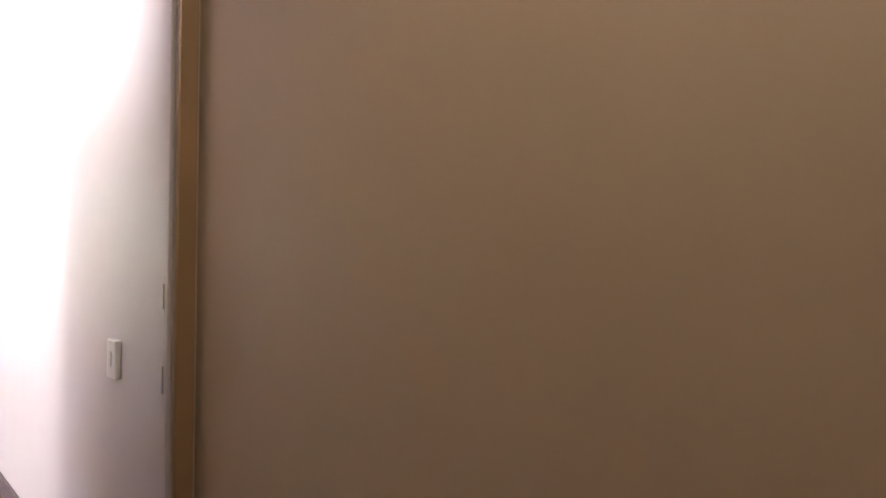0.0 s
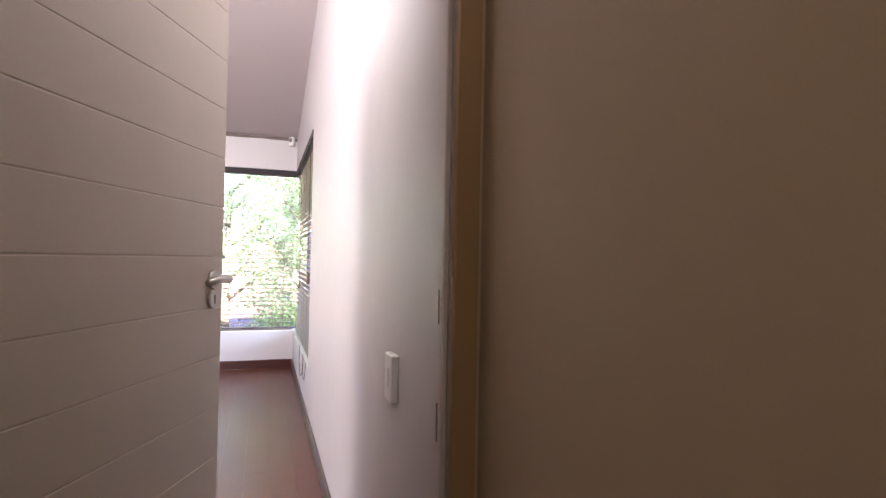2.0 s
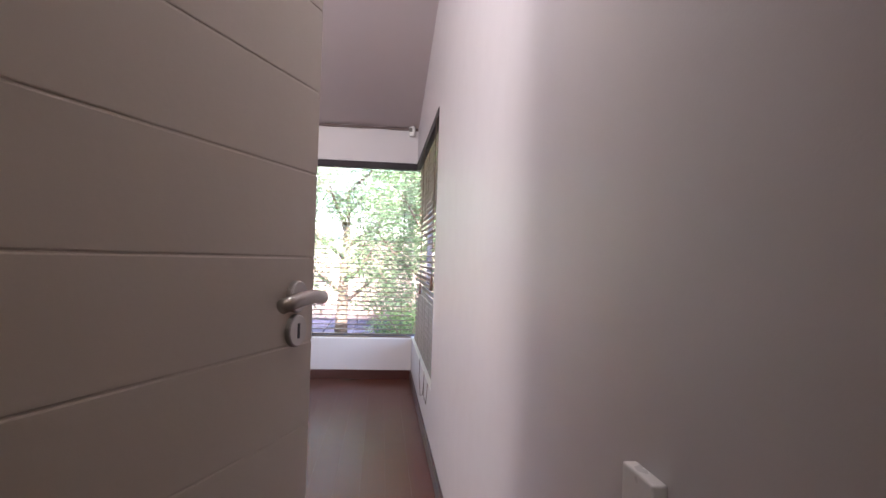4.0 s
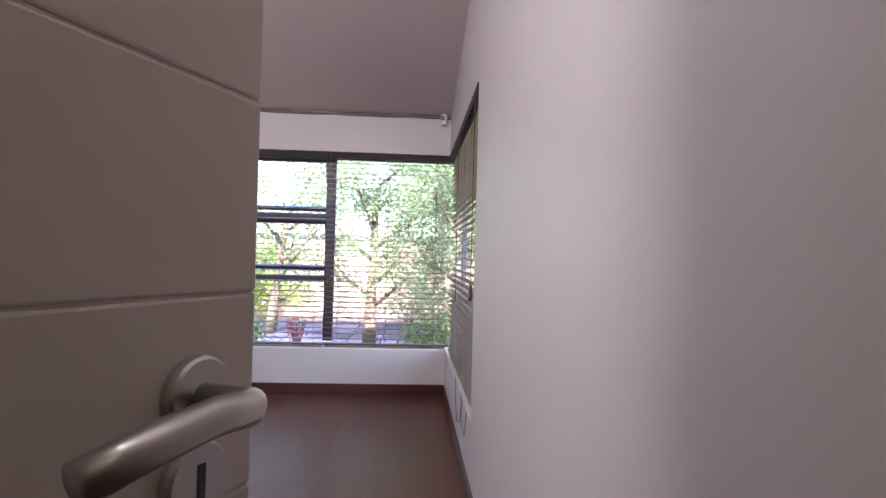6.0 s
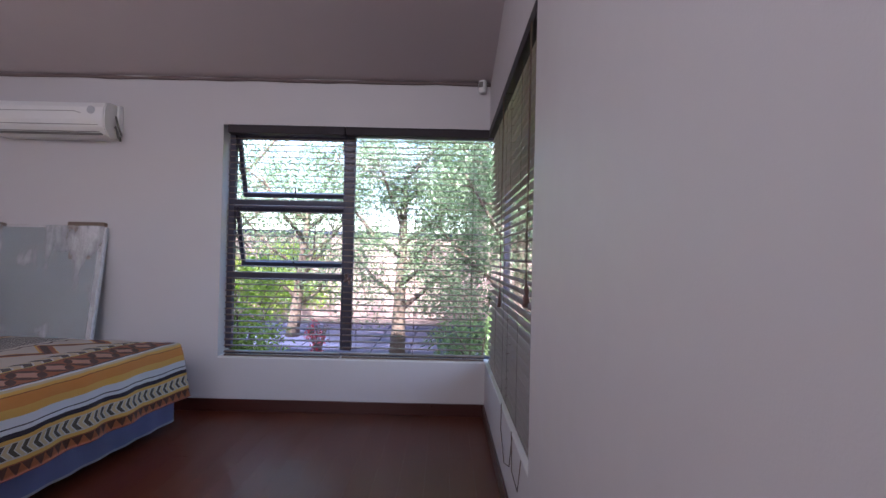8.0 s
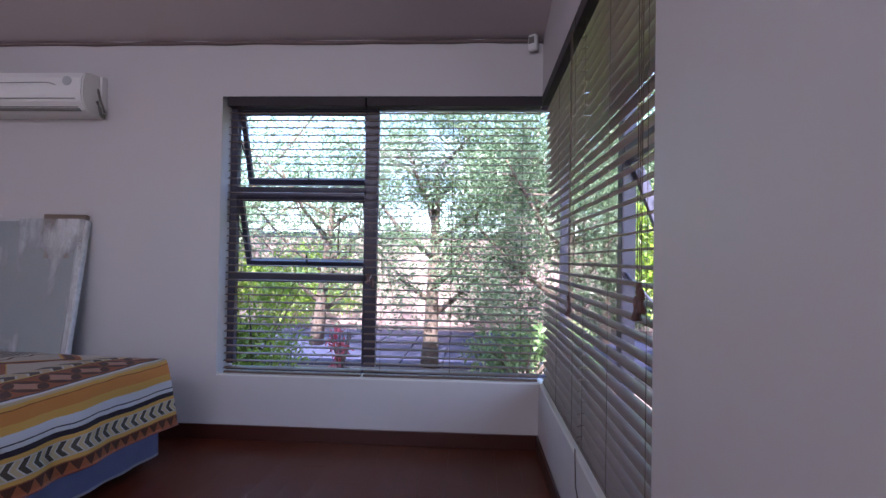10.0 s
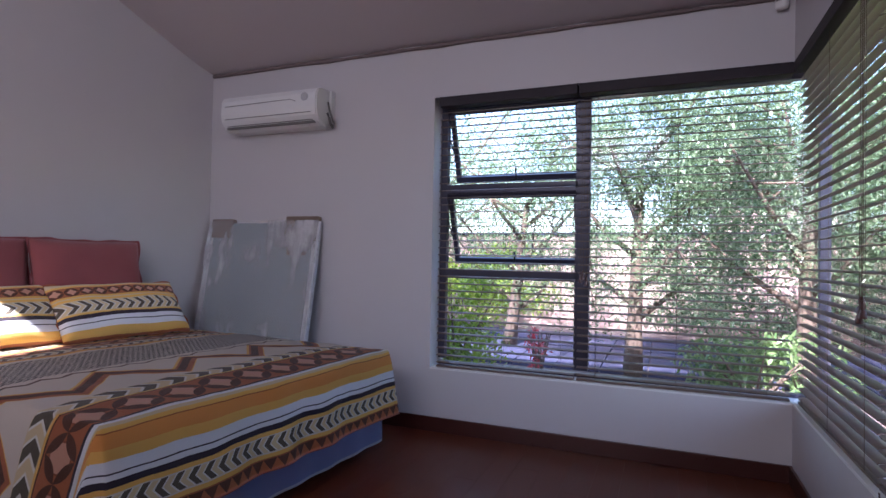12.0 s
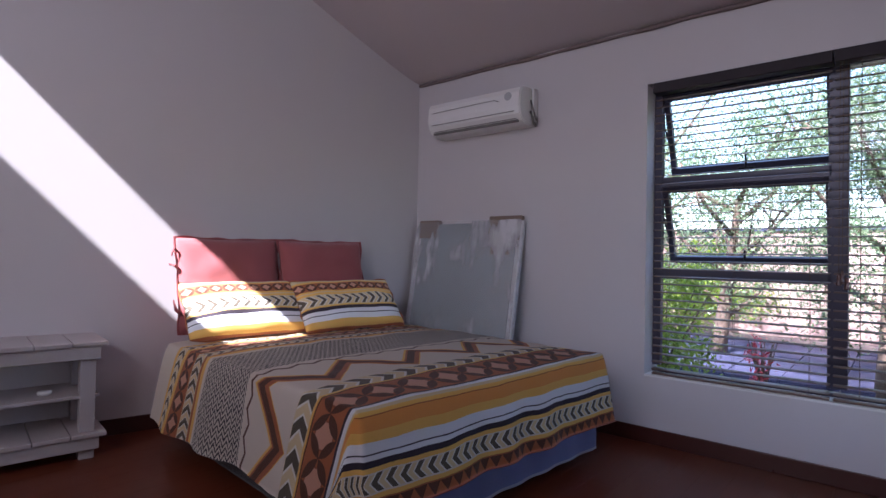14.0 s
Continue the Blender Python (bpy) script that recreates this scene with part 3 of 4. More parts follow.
def door_frame():
    f = thing("door_frame", "cream painted door frame with a steel strike plate", "door frame", kind="structure")
    bm = bmesh.new()
    box(bm, -0.013, -0.001, -5.128, -5.108, 0, 2.068, 0.003)
    box(bm, -0.799, -0.787, -5.128, -5.108, 0, 2.068, 0.003)
    box(bm, -0.787, -0.013, -5.128, -5.108, 2.056, 2.068, 0.003)
    part("door_stop", bm, M_WALL, f)
    bm = bmesh.new()
    box(bm, -0.002, 0.045, HALL_Y - 0.016, HALL_Y - 0.001, 0, 2.13, 0.004)
    box(bm, -0.862, -0.798, HALL_Y - 0.016, HALL_Y - 0.001, 0, 2.13, 0.004)
    box(bm, -0.798, -0.002, HALL_Y - 0.016, HALL_Y - 0.001, 2.068, 2.13, 0.004)
    part("architrave", bm, M_TRIM, f)
    for z0, z1, slots in ((1.01, 1.14, ((1.038, 1.073), (1.079, 1.109))), (0.79, 0.925, ((0.835, 0.868), (0.875, 0.908)))):
        bm = bmesh.new()
        box(bm, -0.0025, -0.0005, -5.105, -5.077, z0, z1, 0.0008)
        box(bm, -0.005, -0.0005, -5.0768, -5.07, z0 + 0.045, z1 - 0.02, 0.0008)
        part("strike_plate", bm, M_STEEL, f, "steel strike plate with two slots")
        bm = bmesh.new()
        for a, b in slots:
            box(bm, -0.0032, -0.0022, -5.098, -5.084, a, b)
        for z in (z0 + 0.012, z1 - 0.01):
            tube(bm, [(-0.0035, -5.091, z), (-0.0022, -5.091, z)], 0.004, 10)
        part("strike_slot", bm, M_BLACK, f)
    bm = bmesh.new()
    box(bm, -0.0022, -0.0006, -5.095, -5.087, 0.94, 1.0, 0.0005)
    part("strike_strip", bm, M_DOOR, f, "painted-over narrow strip between the strike plates")


door_frame()


def wall_switch():
    s = thing("light_switch", "white plastic wall switch plate on the room wall by the door", "light switch")
    bm = bmesh.new()
    box(bm, -0.019, -0.0005, -4.76, -4.685, 0.825, 0.94, 0.003)
    part("switch_plate", bm, M_PLASTIC, s)
    bm = bmesh.new()
    box(bm, -0.022, -0.0185, -4.732, -4.713, 0.86, 0.905, 0.002)
    part("rocker", bm, M_PLASTIC, s)


wall_switch()


# Lamp made up to light the hall, kept overhead and out of view.
def hall_fill():
    s = thing("hall_fill_lamp", "unseen warm ceiling lamp added to light the hall", "lamp", pose(-0.45, -6.5, 2.6))
    bm = bmesh.new()
    tube(bm, [(0, 0, 0), (0, 0, -0.02)], 0.15, 24)
    part("base_plate", bm, M_PLASTIC, s)
    k = Nodes("fill_lamp_opal", 0.4)
    k.b.inputs["Emission Color"].default_value = (1.0, 0.85, 0.68, 1)
    k.b.inputs["Emission Strength"].default_value = 1.4
    bm = bmesh.new()
    tube(bm, [(0, 0, -0.02), (0, 0, -0.05), (0, 0, -0.07)], [0.14, 0.13, 0.08], 24)
    part("shade", bm, k.mat, s)


hall_fill()


# ---- the bed ----
BED = pose(-2.09, -1.235, 0, 0, 0, 180 - 4.5)
BL, BW, BZ = 1.80, 1.60, 0.56


def bed():
    b = thing("bed", "double bed base with a dusty pink mattress against the wall", "bed", BED)
    bm = bmesh.new()
    box(bm, 0.03, BL, -BW / 2 + 0.02, BW / 2 - 0.02, 0.06, 0.30, 0.02)
    part("bed_base", bm, M_BASEFAB, b, "dark cloth-covered base")
    bm = bmesh.new()
    pts = [(0.5 + 0.013 * i, BW / 2 - 0.012 + 0.006 * noise.noise(Vector((i * 0.5, 1, 0))), 0.245 + 0.012 * noise.noise(Vector((i * 0.35, 4, 0)))) for i in range(70)]
    tube(bm, pts, [0.008 + 0.007 * noise.noise(Vector((i * 0.6, 9, 0))) for i in range(70)], 6)
    part("plastic_wrap_edge", bm, M_HEM, b, "torn pale plastic edge along the base", smooth=True)
    bm = bmesh.new()
    box(bm, 0.0, BL, -BW / 2 + 0.01, BW / 2 - 0.01, 0.305, BZ - 0.012, 0.04)
    part("mattress", bm, M_RED, b, "mattress in a dusty pink sheet")
    leg = bmesh.new()
    tube(leg, [(0, 0, 0), (0, 0, 0.06)], [0.02, 0.03], 12)
    me = None
    for x in (0.15, BL - 0.15):
        for y in (-BW / 2 + 0.15, BW / 2 - 0.15):
            if me is None:
                me = part("leg", leg, M_BLACK, b, m=pose(x, y, 0))
            else:
                o = me.copy()
                scene.collection.objects.link(o)
                o.matrix_basis = pose(x, y, 0)


def valance():
    v = bmesh.new()
    n = 60
    W = BW / 2 - 0.02
    rows = []
    path = [(0.022, -W + 2 * W * i / n) for i in range(n + 1)]
    for j in range(7):
        row = []
        for i, (x, y) in enumerate(path):
            f = i / n
            low = 0.06 + 0.1 * max(0.0, f - 0.85) / 0.15
            z = 0.36 + (low - 0.36) * j / 6
            row.append(v.verts.new((x - 0.005 * math.sin(f * 46) * j / 6 - 0.012 * j / 6, y, z)))
        rows.append(row)
    for a, c in zip(rows, rows[1:]):
        for i in range(n):
            fc = v.faces.new((a[i], a[i + 1], c[i + 1], c[i]))
            fc.material_index = 1 if c is rows[-1] else 0
    # the last row is a narrow hem
    for p, q in zip(rows[-2], rows[-1]):
        p.co.z = q.co.z + 0.012
    bmesh.ops.solidify(v, geom=v.faces[:], thickness=0.002)
    ob = part("valance_sheet", v, [M_BLUE, M_HEM], None, smooth=True, m=BED)
    tagged(ob, "blue cotton valance with a white hem hanging round the bed", "bed sheet")


def bed_cover():
    bm = bmesh.new()
    uvl = bm.loops.layers.uv.new("UVMap")
    drop_f, drop_s = 0.36, 0.41
    W, r = BW / 2, 0.05
    nu, nv = 110, 130
    U = drop_f + BL - 0.08
    S = BW + 2 * drop_s
    grid = []
    for i in range(nu + 1):
        u = U * i / nu
        row = []
        for j in range(nv + 1):
            s = -S / 2 + S * j / nv
            ou = max(0.0, drop_f - u)
            os_ = max(0.0, abs(s) - W)
            sg = 1 if s > 0 else -1
            x = max(0.0, u - drop_f)
            y = sg * min(abs(s), W)
            d = max(ou, os_)
            # rounded shoulder
            rr = r * (1 - math.exp(-d / r))
            z = BZ - (d - 0.43 * rr if d > 0 else 0)
            ex, ey = (ou / d, os_ / d) if d > 0 else (0, 0)
            c = min(ou, os_)
            wav = 0.016 * math.sin(s * 15 + 2 * math.sin(s * 5)) * ou / drop_f + 0.0
            wav2 = 0.02 * math.sin(u * 11 + 1.3 * math.sin(u * 4)) * os_ / drop_s
            x -= (0.3 * rr + 0.15 * ou) * ex + wav + 0.1 * c * (1 if ou > 0 and os_ > 0 else 0) * ex
            y += sg * ((0.35 * rr + 0.17 * os_ * min(1, (u / 1.6) ** 2) + 0.05 * os_) * ey + wav2 + 0.1 * c * ey)
            x += 0.35 * os_ * math.exp(-max(0.0, u - drop_f) / 0.35)
            z += 0.006 * noise.noise(Vector((u * 4, s * 4, 0))) + 0.004 * noise.noise(Vector((u * 11, s * 9, 3)))
            if os_ == 0 and ou == 0:
                z += 0.02 * (1 - (abs(s) / W) ** 4) * min(1, (u - drop_f) / 0.2)
            row.append((bm.verts.new((x, y, max(z, 0.03))), u, s))
        grid.append(row)
    for a, c in zip(grid, grid[1:]):
        for p, q, t, w in zip(a, a[1:], c[1:], c):
            f = bm.faces.new((p[0], q[0], t[0], w[0]))
            for lp, pt in zip(f.loops, (p, q, t, w)):
                lp[uvl].uv = (pt[1], pt[2])
    edge = [tuple(p[0].co) for p in grid[0]]
    bmesh.ops.solidify(bm, geom=bm.faces[:], thickness=0.006)
    ob = part("bed_cover", bm, M_COVER, None, smooth=True, m=BED)
    tagged(ob, "orange, brown and cream striped and zigzag cover over the bed", "bed cover")
    part("hem", tube(bmesh.new(), edge, [0.0045] * len(edge), 6), M_HEMR, ob, "stitched rust-brown hem", smooth=True)


def pillow(name, label, w, h, t, mat, m, bend=0.0, flange=0.0, seed=0, soft=1.0, print_scale=1.0):
    bm = bmesh.new()
    uvl = bm.loops.layers.uv.new("UVMap")
    nx, ny = 30, 20
    sides = []
    for sd in (1, -1):
        g = []
        for j in range(ny + 1):
            row = []
            for i in range(nx + 1):
                a, b = -1 + 2 * i / nx, -1 + 2 * j / ny
                k = max(0, (1 - abs(a) ** 2.6)) ** 0.5 * max(0, (1 - abs(b) ** 2.4)) ** 0.5
                px = a * w / 2 * (1 - 0.045 * (1 - b * b) * abs(a) - 0.09 * soft * b ** 6 * abs(a))
                pz = b * h / 2 * (1 - 0.045 * (1 - a * a) * abs(b) - 0.12 * soft * a ** 6 * abs(b))
                nz = noise.noise(Vector((a * 2.2 + seed, b * 2.2, sd)))
                y = sd * (t / 2 * k * (1 + 0.25 * nz) + 0.002) + bend * (pz + h / 2) ** 2
                row.append(bm.verts.new((px, y, pz + h / 2)))
            g.append(row)
        sides.append(g)
        for j in range(ny):
            for i in range(nx):
                q = (g[j][i], g[j][i + 1], g[j + 1][i + 1], g[j + 1][i])
                f = bm.faces.new(q if sd < 0 else q[::-1])
    for f in bm.faces:
        for lp in f.loops:
            lp[uvl].uv = (lp.vert.co.z * print_scale, lp.vert.co.x + w / 2)
    A, B = sides
    rim = lambda g: [g[0][i] for i in range(nx)] + [g[j][nx] for j in range(ny)] + [g[ny][i] for i in range(nx, 0, -1)] + [g[j][0] for j in range(ny, 0, -1)]
    ra, rb = rim(A), rim(B)
    for i in range(len(ra)):
        j = (i + 1) % len(ra)
        f = bm.faces.new((ra[i], ra[j], rb[j], rb[i]))
        for lp in f.loops:
            lp[uvl].uv = (lp.vert.co.z * print_scale, lp.vert.co.x + w / 2)
    if flange:
        out = []
        for q, v in enumerate(ra):
            c = v.co
            d = Vector((c.x / (w / 2), 0, (c.z - h / 2) / (h / 2)))
            d = Vector((d.x if abs(d.x) > 0.85 else 0, 0, d.z if abs(d.z) > 0.85 else 0))
            out.append(bm.verts.new(c + d * flange * (1 + 0.3 * noise.noise(Vector((q * 0.3, seed, 0)))) + Vector((0, 0.012 * math.sin(q * 0.7 + seed), 0))))
        for i in range(len(ra)):
            j = (i + 1) % len(ra)
            bm.faces.new((ra[i], ra[j], out[j], out[i]))
    ob = part(name, bm, mat, None, smooth=True, m=m)
    return tagged(ob, label, "pillow" if "pillow" in name else "cushion")


bed()
valance()
bed_cover()
for y, sd, lab in ((-1.52, 1, "dusty red pillow with crumpled end propped against the wall"),
                   (-0.93, 2, "dusty red pillow propped behind the shaded cushion")):
    p = pillow("pillow", lab, 0.63, 0.565, 0.16, M_RED, Matrix.Translation((left_x(y) + 0.30, y, 0.60)) @ Matrix.Rotation(radians(90 - 7), 4, "Z") @ Matrix.Rotation(radians(-12), 4, "X"),
               flange=0.012, seed=sd, soft=0.25)
    tagged(p, group="red pillows")
    if sd == 1:
        for j, (z, e) in enumerate(((0.46, 0.03), (0.36, 0.045), (0.1, 0.03))):
            rb = bmesh.new()
            tube(rb, [(-0.29, -0.01, z), (-0.33, -0.03, z + 0.03), (-0.31 - e, -0.02, z - 0.01 + 0.05 * j), (-0.30 - e, 0.0, z + 0.03)], [0.006, 0.009, 0.005, 0.002], 6)
            part("tie_ribbon", rb, M_RED, p, "short dark red tie ribbon")
for y, sd, lab in ((-1.50, 5, "sunlit yellow, white and brown patterned cushion against a red pillow"),
                   (-0.87, 6, "shaded yellow, white and brown patterned cushion against a red pillow")):
    p = pillow("cushion", lab, 0.77, 0.385, 0.15, M_CUSH, Matrix.Translation((left_x(y) + 0.53, y, 0.585)) @ Matrix.Rotation(radians(90 - 7), 4, "Z") @ Matrix.Rotation(radians(-38), 4, "X"),
               seed=sd, print_scale=1.14, soft=0.35, flange=0.006)
    tagged(p, group="patterned cushions")


# ---- bedside table ----
def nightstand():
    m = Matrix.Translation((-4.34, -2.12, 0)) @ Matrix.Rotation(radians(-8), 4, "Z")
    t = thing("bedside_table", "white-washed pine bedside table with planked top and two shelves", "bedside table", m)
    D, Wd = 0.42, 0.62

    def planks(z0, z1, name, d1, n=4):
        for i in range(n):
            bm = bmesh.new()
            y1 = -i * 0.156
            box(bm, 0.0, d1 + random.uniform(-0.004, 0.004), y1 - 0.152, y1, z0, z1 + random.uniform(-0.002, 0.002), 0.004)
            part("plank", bm, M_NS, t)

    planks(0.578, 0.60, "top", D)
    planks(0.115, 0.137, "shelf", D)
    bm = bmesh.new()
    box(bm, 0.02, 0.38, -0.60, -0.03, 0.31, 0.328, 0.003)
    part("shelf", bm, M_NS, t)
    for z0, z1 in ((0.51, 0.577), (0.05, 0.114)):
        bm = bmesh.new()
        box(bm, 0.385, 0.405, -0.60, -0.03, z0, z1, 0.003)
        box(bm, 0.02, 0.04, -0.60, -0.03, z0, z1, 0.003)
        part("rail", bm, M_NS, t)
    for x in (0.04, 0.315):
        for y in (-0.60, -0.115):
            bm = bmesh.new()
            box(bm, x, x + 0.068, y, y + 0.068, 0.138, 0.51, 0.003)
            box(bm, x, x + 0.068, y, y + 0.068, 0, 0.049, 0.003)
            part("leg", bm, M_NS, t)
    bm = bmesh.new()
    tube(bm, [(0.27, -0.25, 0.329), (0.27, -0.25, 0.333), (0.27, -0.25, 0.347), (0.27, -0.25, 0.348), (0.27, -0.25, 0.335)], [0.022, 0.03, 0.033, 0.03, 0.026], 20)
    tagged(part("small_dish", bm, M_PLASTIC, None, smooth=True, m=m), "small white round dish on the bedside table shelf", "dish")


nightstand()


# ---- air conditioner, sensor ----
def aircon():
    a = thing("air_conditioner", "white wall-mounted split air conditioner above the wrapped headboard", "air conditioner", pose(-3.125, 0, 1.955))
    bm = bmesh.new()
    prof = [(0, 0.0), (-0.10, 0.0), (-0.15, 0.02), (-0.185, 0.06), (-0.195, 0.11), (-0.19, 0.2), (-0.17, 0.235), (-0.12, 0.25), (0, 0.252)]
    for s, nm in ((0, ""),):
        L = [bm.verts.new((-0.405, y - 0.002, z)) for y, z in prof]
        R = [bm.verts.new((0.405, y - 0.002, z)) for y, z in prof]
        for i in range(len(prof)):
            j = (i + 1) % len(prof)
            bm.faces.new((L[i], R[i], R[j], L[j]))
        bm.faces.new(L[::-1]), bm.faces.new(R)
    es = [e for e in bm.edges if abs(e.verts[0].co.x) == abs(e.verts[1].co.x) and e.verts[0].co.x == e.verts[1].co.x]
    bmesh.ops.bevel(bm, geom=es, offset=0.008, segments=2, affect="EDGES")
    part("housing", bm, M_PLASTIC, a)
    bm = bmesh.new()
    box(bm, -0.36, 0.36, -0.168, -0.155, 0.03, 0.034)
    box(bm, -0.36, 0.36, -0.198, -0.19, 0.075, 0.0775)
    tube(bm, [(-0.36, -0.1975, 0.165), (0.1, -0.1975, 0.17), (0.2, -0.1975, 0.17), (0.24, -0.197, 0.155)], 0.002, 6)
    part("panel_seam", bm, M_GREY, a)
    # Louvre takes the grey plastic to paint in the underside's shade.
    bm = bmesh.new()
    box(bm, -0.37, 0.37, -0.165, -0.14, 0.012, 0.026, 0.003, Matrix.Identity(4))
    part("louvre", bm, M_GREY, a, "air louvre, greyed for the shade under the housing")
    bm = bmesh.new()
    tube(bm, [(0.31, -0.192, 0.18), (0.31, -0.1965, 0.18)], 0.028, 20)
    part("badge", bm, M_BADGE, a, "round pale grey badge")
    bm = bmesh.new()
    box(bm, 0.407, 0.425, -0.05, -0.001, 0.03, 0.25, 0.004)
    part("pipe_cover", bm, M_PLASTIC, a)
    bm = bmesh.new()
    tube(bm, [(0.41, -0.07, 0.09), (0.43, -0.075, 0.05), (0.43, -0.06, 0.015), (0.425, -0.03, 0.0), (0.41, -0.01, 0.02)], 0.009, 8)
    tube(bm, [(0.405, -0.06, 0.17), (0.425, -0.06, 0.1), (0.44, -0.04, 0.03)], 0.007, 8)
    part("pipe", bm, M_GREY, a, "dark insulated pipes", smooth=True)


def sensor():
    s = thing("motion_sensor", "small white alarm sensor in the corner under the ceiling", "sensor", Matrix.Translation((-0.062, -0.035, 2.405)) @ Matrix.Rotation(radians(-35), 4, "Z"))
    bm = bmesh.new()
    box(bm, -0.028, 0.028, -0.025, 0.02, -0.05, 0.05, 0.014)
    part("housing", bm, M_PLASTIC, s, smooth=True)
    bm = bmesh.new()
    box(bm, -0.018, 0.018, -0.028, -0.024, -0.01, 0.03, 0.002)
    part("lens", bm, M_GREY, s)


aircon()
sensor()


# ---- wrapped panel ----
def wrapped_panel():
    m = Matrix.Translation((-3.26, -0.27, 0.0)) @ Matrix.Rotation(radians(-10), 4, "X")
    p = thing("wrapped_panel", "pale panel in clear bubble film with cardboard corners leaning on wall", "wrapped panel", m)
    k = Nodes("pale_panel", 0.2)
    k.colour(k.mix(k.noise(2, 4), (0.2, 0.23, 0.25), (0.25, 0.29, 0.31)))
    bm = bmesh.new()
    box(bm, -0.44, 0.44, 0.0, 0.03, 0.01, 1.33, 0.004)
    part("panel", bm, k.mat, p)
    f = Nodes("clear_film", 0.16)
    f.b.inputs["Base Color"].default_value = (0.75, 0.75, 0.78, 1)
    # Pale streaks and an even veil paint the highlights on the film's folds.
    vec = f.stretch(f.obj, (2.2, 1, 0.7))
    glint_streak = f.m("MULTIPLY", f.noise(3.0, 5, vec, 0.6), f.m("ADD", 0.55, f.m("MULTIPLY", f.noise(2.1, 3), 0.9)))
    tr = f.t.nodes.new("ShaderNodeBsdfTransparent")
    mx = f.t.nodes.new("ShaderNodeMixShader")
    f.put(mx.inputs[0], f.m("ADD", 0.2, f.m("MULTIPLY", f.m("MULTIPLY", f.ramp(glint_streak, [(0.47, (0, 0, 0)), (0.66, (1, 1, 1))]), f.ramp(f.noise(1.7, 3), [(0.42, (0, 0, 0)), (0.6, (1, 1, 1))])), 0.5)))
    f.t.links.new(tr.outputs[0], mx.inputs[1]), f.t.links.new(f.b.outputs[0], mx.inputs[2])
    f.t.links.new(mx.outputs[0], f.t.nodes["Material Output"].inputs[0])
    f.bump(f.m("ADD", glint_streak, f.m("MULTIPLY", f.noise(38, 4), 0.3)), 0.03, 1.0)
    bm = bmesh.new()
    nx, nz = 40, 60
    g = []
    for j in range(nz + 1):
        row = []
        for i in range(nx + 1):
            x, z = -0.48 + 0.96 * i / nx, 0.005 + 1.34 * j / nz
            x += 0.012 * noise.noise(Vector((i * 0.02, z * 4, 5))) * (1 if i in (0, nx) else 0)
            y = -0.008 - 0.016 * abs(noise.noise(Vector((x * 12, z * 2.0, 1)))) - 0.012 * abs(noise.noise(Vector((x * 25 + z * 5, z * 5, 7))))
            row.append(bm.verts.new((x, y, z)))
        g.append(row)
    for j in range(nz):
        for i in range(nx):
            bm.faces.new((g[j][i], g[j][i + 1], g[j + 1][i + 1], g[j + 1][i]))
    part("film", bm, f.mat, p, "clear crinkled bubble film with highlights painted as pale streaks", smooth=True)
    kb = Nodes("silver_bubble_wrap", 0.25)
    kb.colour(kb.mix(kb.noise(30, 5), (0.25, 0.25, 0.27), (0.75, 0.75, 0.78)))
    kb.bump(kb.noise(60, 3), 0.01, 1.0)
    for x0, x1 in ((-0.487, -0.437), (0.443, 0.487)):
        bm = bmesh.new()
        box(bm, x0, x1, -0.004, 0.034, 0.012, 1.34, 0.006)
        part("edge_wrap", bm, kb.mat, p, "silvery crumpled bubble wrap edge")
    for x0, x1, z0, z1 in ((-0.47, -0.27, 1.22, 1.36), (0.2, 0.47, 1.2, 1.375), (0.24, 0.4, 1.1, 1.2)):
        bm = bmesh.new()
        box(bm, x0, x1, -0.006, 0.036, z0, z1, 0.004)
        part("corner_guard", bm, M_CARD, p, "brown cardboard corner guard")


wrapped_panel()

# ---- the garden ----
def leaves(bm_verts, bm_faces, centre, radii, n, size, rng, droop=0.3):
    c, r = np.array(centre), np.array(radii)
    d = rng.normal(size=(n, 3))
    d /= np.linalg.norm(d, axis=1)[:, None]
    p = c + d * r * (rng.random(n) ** 0.45)[:, None]
    ax = rng.normal(size=(n, 3)) + (0, 0, -droop)
    ax /= np.linalg.norm(ax, axis=1)[:, None]
    sd = np.cross(ax, rng.normal(size=(n, 3)))
    sd /= np.linalg.norm(sd, axis=1)[:, None]
    L = size * (0.6 + 0.8 * rng.random(n))[:, None]
    q = np.stack([p, p + ax * L * 0.5 + sd * L * 0.15, p + ax * L, p + ax * L * 0.5 - sd * L * 0.15], 1)
    base = sum(len(v) for v in bm_verts)
    bm_verts.append(q.reshape(-1, 3))
    bm_faces.append(np.arange(4 * n).reshape(-1, 4) + base)


def leaf_mesh(name, vs, fs, mat, parent=None, label=""):
    me = bpy.data.meshes.new(name)
    v, f = np.concatenate(vs), np.concatenate(fs)
    me.from_pydata(v.tolist(), [], f.tolist())
    me.materials.append(mat)
    ob = new(name, me)
    if parent:
        ob.parent = parent
    return tagged(ob, label)


